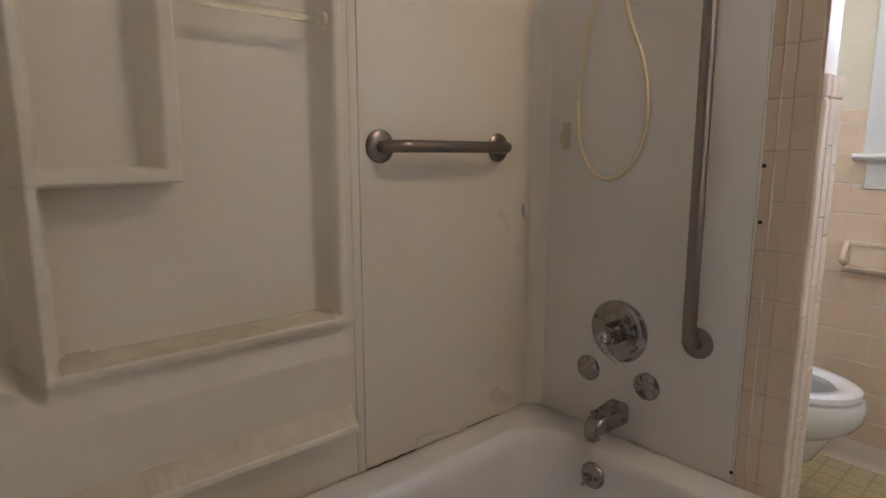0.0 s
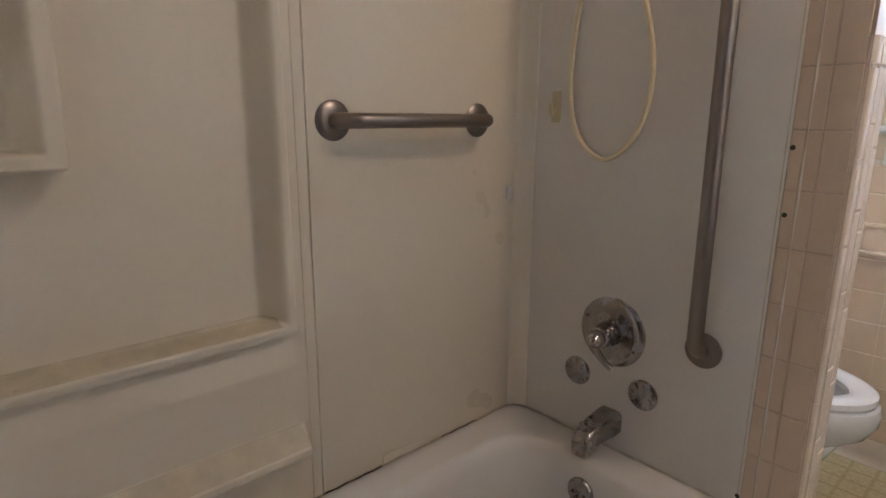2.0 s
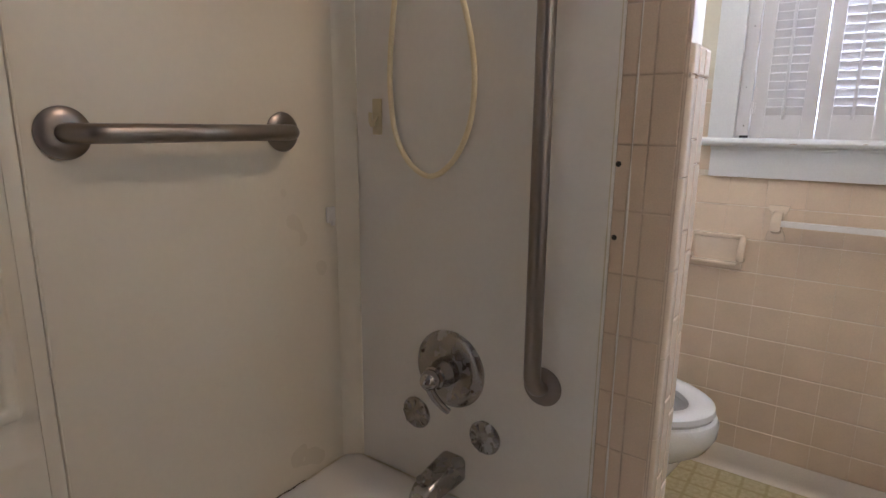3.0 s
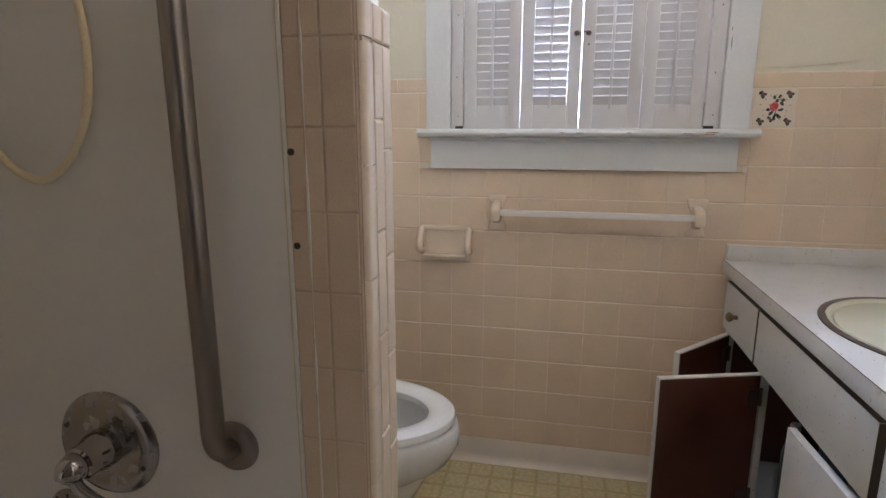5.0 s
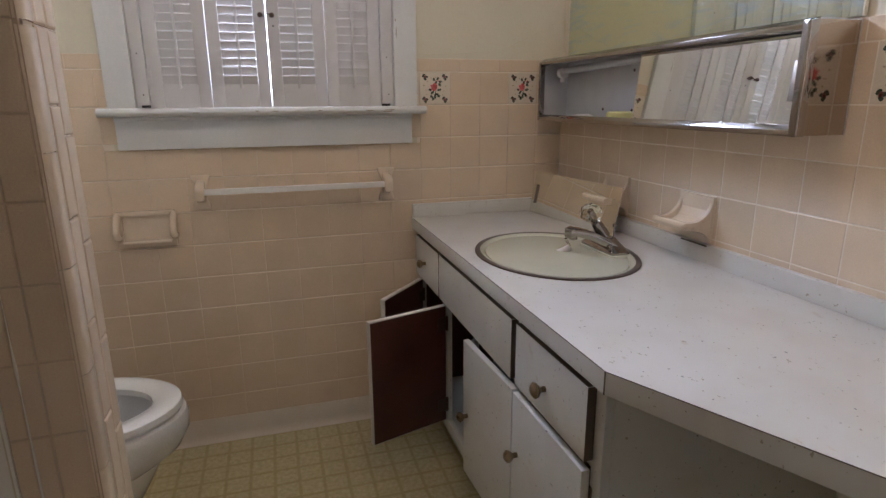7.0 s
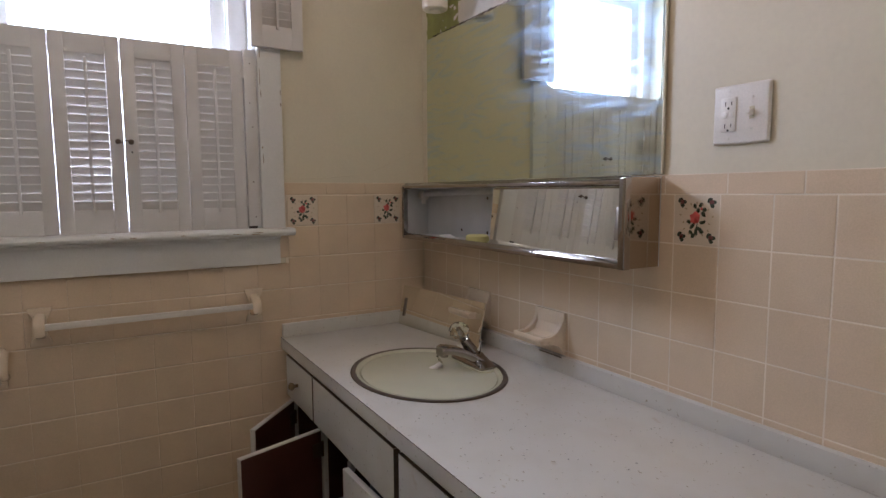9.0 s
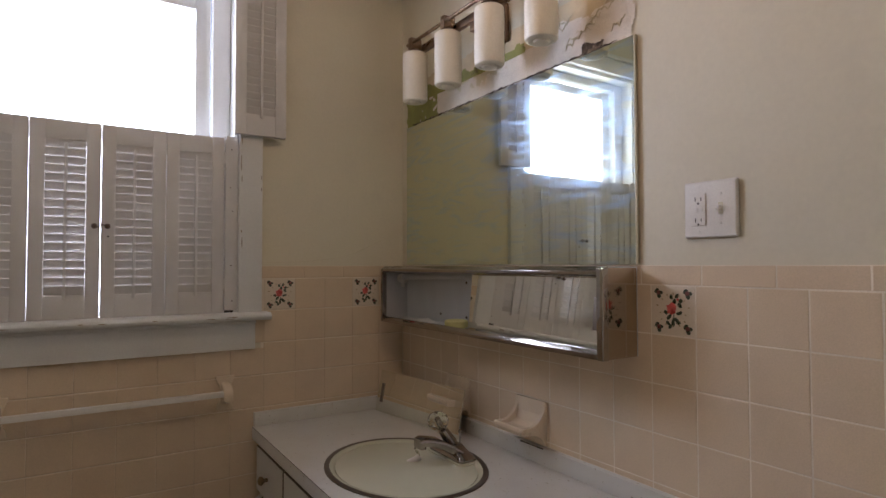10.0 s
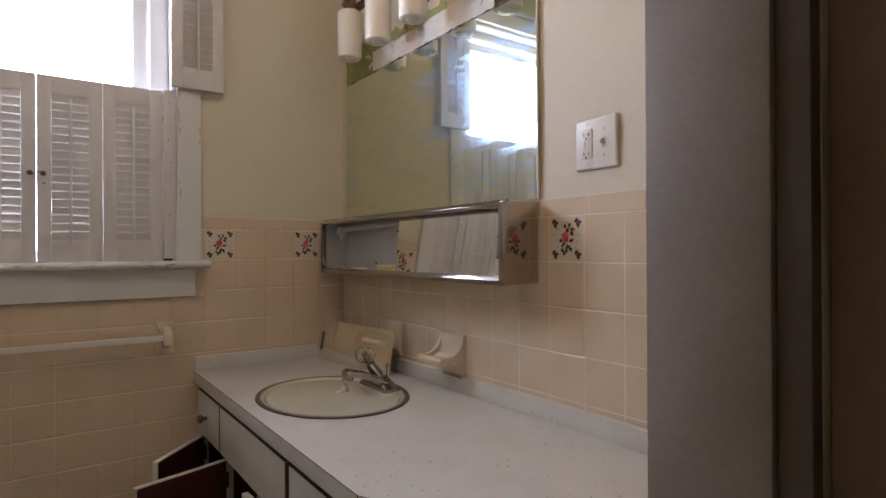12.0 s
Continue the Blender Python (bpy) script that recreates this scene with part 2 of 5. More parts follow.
def mirror_mat(name, haze, tint):
    m, N, L, b = node_mat(name, 0.02)
    b.inputs["Metallic"].default_value = 1.0
    b.inputs["Base Color"].default_value = (*tint, 1)
    geo = N.new("ShaderNodeNewGeometry").outputs["Position"]
    mp = N.new("ShaderNodeMapping")
    mp.inputs["Scale"].default_value = (1.2, 1.0, 6.0)
    mp.inputs["Rotation"].default_value = (0, 0.55, 0)
    L.new(geo, mp.inputs["Vector"])
    n = N.new("ShaderNodeTexNoise")
    n.inputs["Scale"].default_value, n.inputs["Detail"].default_value, n.inputs["Distortion"].default_value = 4.0, 6, 1.8
    L.new(mp.outputs[0], n.inputs["Vector"])
    film = N.new("ShaderNodeBsdfDiffuse")
    film.inputs["Color"].default_value = (0.62, 0.66, 0.68, 1)
    gl = N.new("ShaderNodeBsdfGlossy")
    gl.inputs["Color"].default_value, gl.inputs["Roughness"].default_value = (0.50, 0.70, 0.95, 1), 0.17
    m1 = N.new("ShaderNodeMixShader")
    m1.inputs[0].default_value = 0.04
    L.new(gl.outputs[0], m1.inputs[1]), L.new(film.outputs[0], m1.inputs[2])
    r = N.new("ShaderNodeMapRange")
    r.inputs[1].default_value, r.inputs[2].default_value, r.inputs[3].default_value, r.inputs[4].default_value = 0.48, 0.72, haze * 0.1, haze * 1.3
    L.new(n.outputs[0], r.inputs[0])
    m2 = N.new("ShaderNodeMixShader")
    L.new(r.outputs[0], m2.inputs[0]), L.new(b.outputs[0], m2.inputs[1]), L.new(m1.outputs[0], m2.inputs[2])
    L.new(m2.outputs[0], N["Material Output"].inputs[0])
    return m


def clear_mat(name, tint, rough, ior):
    m, N, L, b = node_mat(name, rough)
    b.inputs["Base Color"].default_value = (*tint, 1)
    b.inputs["Transmission Weight"].default_value, b.inputs["IOR"].default_value = 1.0, ior
    return m


M["vinyl"], M["laminate"] = vinyl_floor(), speckled_laminate()
M["mirror"], M["mirror_clean"] = mirror_mat("hazy_mirror", 0.48, (0.74, 0.77, 0.58)), mirror_mat("cabinet_mirror", 0.06, (0.86, 0.86, 0.80))
M["glass"], M["acrylic"] = clear_mat("window_glass", (0.97, 0.99, 1.0), 0.0, 1.45), clear_mat("clear_acrylic", (0.95, 0.95, 0.82), 0.06, 1.45)


# ---- mesh helpers ----
def box(bm, x0, x1, y0, y1, z0, z1, bevel=0.0, seg=2, m=None):
    vs = [bm.verts.new((x, y, z)) for z in (z0, z1) for y in (y0, y1) for x in (x0, x1)]
    fs = [bm.faces.new([vs[i] for i in f]) for f in ((0, 2, 3, 1), (4, 5, 7, 6), (0, 1, 5, 4), (2, 6, 7, 3), (0, 4, 6, 2), (1, 3, 7, 5))]
    if m:
        bmesh.ops.transform(bm, matrix=m, verts=vs)
    if bevel:
        es = list({e for f in fs for e in f.edges})
        bmesh.ops.bevel(bm, geom=es, offset=bevel, segments=seg, profile=0.6, affect="EDGES")
    return bm


def prism(bm, pts, axis, a, b, bevel=0.0):
    """A polygon drawn out along an axis; pts are the two other coordinates, in the order x, y, z."""
    def at(p, d):
        return {"x": (d, p[0], p[1]), "y": (p[0], d, p[1]), "z": (p[0], p[1], d)}[axis]
    v0, v1 = [bm.verts.new(at(p, a)) for p in pts], [bm.verts.new(at(p, b)) for p in pts]
    fs = [bm.faces.new(v0[::-1]), bm.faces.new(v1)]
    for i in range(len(pts)):
        j = (i + 1) % len(pts)
        fs.append(bm.faces.new((v0[i], v0[j], v1[j], v1[i])))
    bmesh.ops.recalc_face_normals(bm, faces=fs)
    if bevel:
        bmesh.ops.bevel(bm, geom=list({e for f in fs for e in f.edges}), offset=bevel, segments=2, profile=0.6, affect="EDGES")
    return bm


def loft(bm, rings, cap0=True, cap1=True):
    rows = [[bm.verts.new(p) for p in r] for r in rings]
    n = len(rows[0])
    fs = []
    for a, b in zip(rows, rows[1:]):
        fs += [bm.faces.new((a[i], a[(i + 1) % n], b[(i + 1) % n], b[i])) for i in range(n)]
    if cap0:
        fs.append(bm.faces.new(rows[0][::-1]))
    if cap1:
        fs.append(bm.faces.new(rows[-1]))
    bmesh.ops.recalc_face_normals(bm, faces=fs)
    return bm


def tube(bm, pts, r, n=14, squash=1.0):
    pts = [Vector(p) for p in pts]
    rings, up = [], None
    for i, p in enumerate(pts):
        d = (pts[min(i + 1, len(pts) - 1)] - pts[max(i - 1, 0)]).normalized()
        if up is None:
            up = d.orthogonal().normalized()
        up = (up - d * up.dot(d)).normalized()
        side = d.cross(up)
        rr = r(i / (len(pts) - 1)) if callable(r) else r
        rings.append([p + rr * (math.cos(2 * math.pi * k / n) * up + squash * math.sin(2 * math.pi * k / n) * side) for k in range(n)])
    return loft(bm, rings)


def lathe(bm, prof, axis, centre, n=32):
    """prof: (radius, height along axis) pairs."""
    c = Vector(centre)
    a = Vector(axis).normalized()
    u = a.orthogonal().normalized()
    w = a.cross(u)
    return loft(bm, [[c + a * h + max(r, 0.0002) * (math.cos(2 * math.pi * k / n) * u + math.sin(2 * math.pi * k / n) * w) for k in range(n)] for r, h in prof])


def rrect(cx, cy, hx, hy, r, z, n=8):
    out = []
    for k, (sx, sy) in enumerate(((1, 1), (-1, 1), (-1, -1), (1, -1))):
        for i in range(n + 1):
            a = math.pi / 2 * (k + i / n)
            out.append((cx + sx * (hx - r) + r * math.cos(a), cy + sy * (hy - r) + r * math.sin(a), z))
    return out


def oval(cx, cy, a, b, z, n=48):
    return [(cx + a * math.cos(2 * math.pi * k / n), cy + b * math.sin(2 * math.pi * k / n), z) for k in range(n)]


def bez(pts, n=12):
    """A smooth line through points."""
    P = [Vector(p) for p in pts]
    P = [P[0] * 2 - P[1]] + P + [P[-1] * 2 - P[-2]]
    out = []
    for i in range(1, len(P) - 2):
        for k in range(n):
            t = k / n
            out.append(0.5 * (2 * P[i] + (P[i + 1] - P[i - 1]) * t + (2 * P[i - 1] - 5 * P[i] + 4 * P[i + 1] - P[i + 2]) * t * t + (3 * P[i] - P[i - 1] - 3 * P[i + 1] + P[i + 2]) * t ** 3))
    return out + [P[-2]]


def obj(name, bm, material, parent=None, label="", smooth=40):
    me = bpy.data.meshes.new(name)
    for f in bm.faces:
        f.smooth = smooth > 0
    bm.normal_update()
    for e in bm.edges:
        e.smooth = not (len(e.link_faces) == 2 and e.calc_face_angle(0) > radians(smooth))
    bm.to_mesh(me)
    bm.free()
    me.materials.append(material)
    ob = new(name, me)
    if parent:
        ob.parent = parent
        ob.matrix_parent_inverse = parent.matrix_basis.inverted()
    if label:
        ob["label"] = label
    return ob


def part(name, bm, material, parent, label="", smooth=40):
    return obj(name, bm, material, parent, label, smooth)


def thing(name, at, label, category, group=""):
    e = new(name)
    e.empty_display_size = 0.05
    e.location = at
    bpy.context.view_layer.update()
    return tagged(e, label, category, group)


def B():
    return bmesh.new()


def boxed(*a, **k):
    return box(B(), *a, **k)


def structure(name, bm, material, label=""):
    return tagged(obj(name, bm, material), label, kind="structure")


# ---- sizes ----
W, S, F, K, CEIL = 2.70, -0.905, 1.55, 1.178, 2.585
P = 0.1113
DADO = 1.335
WY0, WY1, WZ0, WZ1 = -0.262, 0.545, 1.172, 2.335


# ---- large structure ----
structure("ground", boxed(-300, 300, -300, 300, -0.9, -0.6), M["ground"], "pale ground outside the house")
structure("floor", boxed(-2.40, 2.95, -1.06, 1.42, -0.08, 0.0), M["vinyl"], "yellowed vinyl floor with a small square pattern")
structure("ceiling", boxed(-2.40, 2.95, -1.06, 1.42, CEIL, CEIL + 0.1), M["ceiling"], "plain painted ceiling")
wall_east = new("wall_east")
tagged(wall_east, "window wall, cream paint above peach tiles", kind="structure")
for i, (y0, y1, z0, z1) in enumerate(((-1.06, WY0, 0, CEIL), (WY1, 1.42, 0, CEIL), (WY0, WY1, 0, WZ0), (WY0, WY1, WZ1, CEIL))):
    part("wall_body", boxed(W, W + 0.16, y0, y1, z0, z1), M["wall"], wall_east)
wall_south = new("wall_south")
tagged(wall_south, "mirror wall, cream paint above peach tiles", kind="structure")
part("wall_body", boxed(0.83, W, S - 0.15, S, 0, CEIL), M["wall"], wall_south)
structure("wall_niche", boxed(0.70, 0.83, S - 0.15, -0.352, 0, CEIL), M["wall"], "plain dark wall out of view, lowers bounce light beside the counter")
# unseen walls, made dark brown to hold bounced light down
structure("wall_entry", boxed(-2.40, -0.16, -0.46, -0.352, 0, CEIL), M["unseen_dark"], "plain dark wall out of view, lowers bounce light")
structure("wall_entry_head", boxed(-0.16, 0.70, -0.46, -0.352, 2.06, CEIL), M["unseen_dark"], "plain dark wall above a door, out of view, lowers bounce light")
structure("wall_west", boxed(-2.50, -2.40, -0.46, 1.42, 0, CEIL), M["unseen_dark"], "plain dark wall out of view, lowers bounce light")
structure("wall_alcove_end", boxed(-2.40, 0.015, 0.44, 1.30, 0, CEIL), M["unseen_dark"], "dark wall at the bathtub's end, out of view, lowers bounce light")
structure("wall_north", boxed(0.015, W, 1.30, 1.42, 0, CEIL), M["wall"], "plain dark wall out of view, lowers bounce light behind the bathtub")
wing = new("wall_wing")
tagged(wing, "short wall between bathtub and toilet, tiled end", kind="structure")
part("wall_body", boxed(F + 0.006, 1.664, 0.446, 1.2985, 0, CEIL, bevel=0.004), M["wall"], wing)


# ---- window, casing and shutters ----
def window():
    win = new("window_1")
    tagged(win, "white painted window with frosted daylight behind it", kind="structure")
    cas = 0.077
    for y0, y1 in ((WY0 - cas, WY0 + 0.002), (WY1 - 0.002, WY1 + cas)):
        part("casing_board", boxed(W - 0.022, W + 0.01, y0, y1, WZ0 + 0.002, WZ1 + 0.002, bevel=0.004), M["trim"], win)
    part("head_casing", boxed(W - 0.024, W + 0.01, WY0 - cas - 0.004, WY1 + cas + 0.004, WZ1 + 0.003, WZ1 + 0.075, bevel=0.004), M["trim"], win)
    part("head_cap", boxed(W - 0.042, W + 0.01, WY0 - cas - 0.02, WY1 + cas + 0.02, WZ1 + 0.076, WZ1 + 0.095, bevel=0.006), M["trim"], win)
    prof = [(W + 0.02, 1.150), (W - 0.058, 1.150), (W - 0.068, 1.155), (W - 0.072, 1.163), (W - 0.068, 1.171), (W - 0.058, 1.1755), (W + 0.15, 1.1755), (W + 0.15, 1.150)]
    part("window_sill", prism(B(), prof, "y", WY0 - 0.098, WY1 + 0.098, bevel=0.0015), M["trim"], win, "thick rounded white window sill")
    part("apron_board", boxed(W - 0.024, W + 0.002, WY0 - 0.055, WY1 + 0.062, 1.050, 1.1495, bevel=0.003), M["trim"], win)
    part("cove_strip", boxed(W - 0.034, W - 0.0245, WY0 - 0.055, WY1 + 0.062, 1.138, 1.1495, bevel=0.003), M["trim"], win)
    for y0, y1 in ((WY0, WY0 + 0.014), (WY1 - 0.014, WY1)):
        part("side_jamb", boxed(W + 0.002, W + 0.152, y0, y1, 1.176, WZ1, bevel=0.001), M["trim"], win)
    part("head_jamb", boxed(W + 0.002, W + 0.152, WY0 + 0.0145, WY1 - 0.0145, WZ1 - 0.014, WZ1, bevel=0.001), M["trim"], win)
    for a, b, d in ((WY0 + 0.0145, WY0 + 0.073, 0.0), (WY1 - 0.073, WY1 - 0.0145, 0.0)):
        part("stop_bead", boxed(W + 0.070, W + 0.110, a, b, 1.176, WZ1 - 0.0145, bevel=0.003), M["trim"], win)
    part("stop_bead", boxed(W + 0.070, W + 0.110, WY0 + 0.0735, WY1 - 0.0735, WZ1 - 0.052, WZ1 - 0.0145, bevel=0.003), M["trim"], win)
    for nm, x0, z0, z1 in (("upper_sash", W + 0.112, 1.74, WZ1 - 0.0525), ("lower_sash", W + 0.08, 1.1757, 1.775)):
        ya, yb = WY0 + 0.0735, WY1 - 0.0735
        sash = part(nm, boxed(x0, x0 + 0.03, ya, ya + 0.05, z0, z1, bevel=0.003), M["trim"], win)
        part("sash_stile", boxed(x0, x0 + 0.03, yb - 0.05, yb, z0, z1, bevel=0.003), M["trim"], sash)
        part("sash_rail", boxed(x0, x0 + 0.03, ya + 0.0505, yb - 0.0505, z1 - 0.045, z1, bevel=0.003), M["trim"], sash)
        part("sash_rail", boxed(x0, x0 + 0.03, ya + 0.0505, yb - 0.0505, z0, z0 + 0.035, bevel=0.003), M["trim"], sash)
        pane = part("pane", boxed(x0 + 0.012, x0 + 0.016, ya + 0.048, yb - 0.048, z0 + 0.03, z1 - 0.04), M["glass"], sash)
        pane.visible_shadow = False
    # hinge strips beside the lower shutters, dark strips painting the shade at their feet
    for a, b in ((WY0 + 0.0145, -0.2185), (0.505, WY1 - 0.0145)):
        part("foot_gap", boxed(W + 0.001, W + 0.003, a, b, 1.1758, 1.1838), M["dark_slot"], win, "dark strip painted as shade under the hinge strip")
        # unseen filler added behind the hinge strip, blocks leaking daylight
        part("back_stop", boxed(W + 0.021, W + 0.069, a, b, 1.1758, 1.776), M["trim"], win)
    part("hinge_strip", boxed(W - 0.006, W + 0.02, WY0 + 0.0025, -0.2185, 1.184, 1.776, bevel=0.002), M["shutter"], win)
    part("hinge_strip", boxed(W - 0.006, W + 0.02, 0.505, WY1 - 0.0025, 1.184, 1.776, bevel=0.002), M["shutter"], win)


def shutter(name, y0, y1, z0, z1, x, lz0, lz1, tilt, label, rods=True):
    """A louvred shutter in the plane x; its room face is at x."""
    t, st = 0.02, 0.038
    th = thing(name, (x + t / 2, (y0 + y1) / 2, z0), label, "shutter", "louvred window shutters")
    for a, b in ((y0, y0 + st), (y1 - st, y1)):
        part("stile", boxed(x, x + t, a, b, z0, z1, bevel=0.0015), M["shutter"], th)
    part("rail", boxed(x + 0.0005, x + t - 0.0005, y0 + st, y1 - st, z0, lz0, bevel=0.001), M["shutter"], th)
    part("rail", boxed(x + 0.0005, x + t - 0.0005, y0 + st, y1 - st, lz1, z1, bevel=0.001), M["shutter"], th)
    n = round((lz1 - lz0) / 0.0258)
    step = (lz1 - lz0) / n
    bm = B()
    prism(bm, [(-0.0153, 0.0010), (-0.0138, 0.0026), (0.0138, 0.0026), (0.0153, 0.0010), (0.0153, -0.0010), (0.0138, -0.0026), (-0.0138, -0.0026), (-0.0153, -0.0010)], "y", y0 + st + 0.0003, y1 - st - 0.0003)
    first = part("louvre", bm, M["shutter"], th)
    rnd = random.Random(int(1000 * y0) + 7)
    for i in range(n):
        o = first if i == 0 else first.copy()
        if i:
            scene.collection.objects.link(o)
        o.matrix_basis = pose(x + t / 2, 0, lz0 + step * (i + 0.5), 0, tilt + rnd.uniform(-1.2, 1.2), 0)
    if rods:
        ym = (y0 + y1) / 2
        part("tilt_rod", boxed(x - 0.010, x - 0.001, ym - 0.0045, ym + 0.0045, lz0 - 0.012, lz1 - 0.012, bevel=0.002), M["shutter"], th)
    return th


window()


def chips():
    """Small patches of worn paint along casing edges and the sill."""
    rc = random.Random(21)
    spots = [(W - 0.0226, rc.choice((WY0 - 0.006, WY0 - 0.074, WY1 + 0.006)) + rc.uniform(-0.002, 0.002), rc.uniform(1.22, 2.2), 0.0016, rc.uniform(0.006, 0.03)) for _ in range(16)]
    spots += [(W - 0.0722, rc.uniform(-0.32, 0.60), 1.163 + rc.uniform(-0.004, 0.004), rc.uniform(0.004, 0.02), 0.0016) for _ in range(7)]
    for k, (x, y, z, hy, hz) in enumerate(spots):
        n = 12
        bm = B()
        f = bm.faces.new([bm.verts.new((x, y + hy * math.cos(2 * math.pi * q / n) * rc.uniform(0.6, 1.2), z + hz * math.sin(2 * math.pi * q / n) * rc.uniform(0.6, 1.2))) for q in range(n)])
        f.normal_update()
        if f.normal.x > 0:
            f.normal_flip()
        tagged(obj("trim_paint_chip", bm, M["chip"], smooth=0), "small worn chip in the white paint", kind="structure")


chips()
ys = [-0.217, -0.038, 0.143, 0.324, 0.503]
SX = W + 0.004
shutters = []
for i in range(4):
    lab = ("white painted wooden shutter with nearly closed louvres on the window sill", "white painted wooden shutter with half-open louvres on the window sill")[i in (1, 2)]
    shutters.append(shutter("lower_shutter", ys[i] + 0.0009, ys[i + 1] - (0.0004, 0.0012, 0.0006, 0.0004)[i], 1.1758, 1.770, SX, 1.247, 1.712, (73.5, 73, 70, 73)[i], lab))
shutter("upper_shutter", -0.412, -0.238, 1.782, 2.330, W - 0.046, 1.853, 2.262, 63, "white painted wooden shutter folded open against the window casing")
for i, y in ((1, ys[2] - 0.018), (2, ys[2] + 0.017)):
    bm = B()
    lathe(bm, [(0.002, 0), (0.0035, 0.001), (0.003, 0.010), (0.0075, 0.013), (0.0085, 0.018), (0.006, 0.023), (0.0, 0.0245)], (-1, 0, 0), (SX, y, 1.455), 16)
    part("knob", bm, M["hinge"], shutters[i], "small dark shutter knob")
part("latch_hook", tube(B(), [(SX - 0.016, ys[2] - 0.018, 1.456), (SX - 0.014, ys[2] - 0.003, 1.460), (SX - 0.013, ys[2] + 0.006, 1.452), (SX - 0.016, ys[2] + 0.017, 1.455)], 0.0018, 6), M["hinge"], shutters[1], "small dark hook latch")
part("old_hole", lathe(B(), [(0.003, 0), (0.003, 0.0006), (0, 0.0006)], (-1, 0, 0), (SX - 0.0002, ys[2] - 0.020, 1.425), 10), M["dark_slot"], shutters[1])
for y in (-0.238, 0.524):
    for z in (1.215, 1.335, 1.52, 1.60, 1.73):
        o = obj("trim_nail", lathe(B(), [(0.0022, 0), (0.002, 0.0008), (0, 0.001)], (-1, 0, 0), (W - 0.0062, y + 0.004 * math.sin(z * 40), z), 8), M["hinge"])
        tagged(o, "small rusty nail head in the hinge strip", kind="structure")
for i, y in ((0, ys[0] + 0.001), (3, ys[4] - 0.001)):
    for z in (1.27, 1.70):
        bm = B()
        box(bm, SX - 0.003, SX - 0.0005, y - 0.009, y + 0.009, z - 0.018, z + 0.018)
        tube(bm, [(SX - 0.004, y, z - 0.02), (SX - 0.004, y, z + 0.02)], 0.0028, 8)
        part("hinge", bm, M["shutter"], shutters[i])


# ---- bathtub and surround ----
def bathtub():
    tub = thing("bathtub", (0.78, 0.8, 0), "white enamel bathtub built into the alcove", "bathtub")
    bm = B()
    cx, cy = 0.7855, 0.7915
    r = [rrect(cx, cy, 0.763, 0.385, 0.02, 0.0), rrect(cx, cy, 0.763, 0.385, 0.02, 0.345), rrect(cx, cy, 0.764, 0.3865, 0.022, 0.362), rrect(cx, cy, 0.7635, 0.386, 0.015, 0.374)]
    icx, icy = 0.745, 0.792
    for hx, hy, rad, z in ((0.712, 0.300, 0.13, 0.376), (0.704, 0.291, 0.13, 0.373), (0.697, 0.282, 0.13, 0.362), (0.692, 0.274, 0.13, 0.34), (0.675, 0.258, 0.13, 0.22), (0.63, 0.24, 0.14, 0.12), (0.60, 0.215, 0.15, 0.09), (0.5, 0.14, 0.12, 0.078)):
        r.append(rrect(icx, icy, hx, hy, rad, z))
    loft(bm, r)
    part("tub_shell", bm, M["tub"], tub)
    ov = part("overflow_plate", lathe(B(), [(0.036, 0), (0.036, 0.004), (0.032, 0.009), (0.01, 0.011), (0, 0.011)], (-1, 0, 0.08), (1.4305, 0.857, 0.302)), M["dull_chrome"], tub, "chrome overflow plate with a trip lever")
    part("trip_lever", tube(B(), [(1.4210, 0.857, 0.305), (1.4130, 0.863, 0.299), (1.4010, 0.872, 0.277)], 0.004, 8), M["dull_chrome"], ov)
    for dy in (-0.017, 0.017):
        part("screw", lathe(B(), [(0.004, 0), (0.004, 0.002), (0, 0.003)], (-1, 0, 0.08), (1.4195, 0.857 + dy, 0.301), 10), M["hinge"], ov)


def sd_box(x, z, x0, x1, z0, z1, r):
    cx, cz, hx, hz = (x0 + x1) / 2, (z0 + z1) / 2, (x1 - x0) / 2 - r, (z1 - z0) / 2 - r
    dx, dz = np.abs(x - cx) - hx, np.abs(z - cz) - hz
    return np.hypot(np.maximum(dx, 0), np.maximum(dz, 0)) + np.minimum(np.maximum(dx, dz), 0) - r


def step(d, w):
    t = np.clip(0.5 - d / w, 0, 1)
    return t * t * (3 - 2 * t)


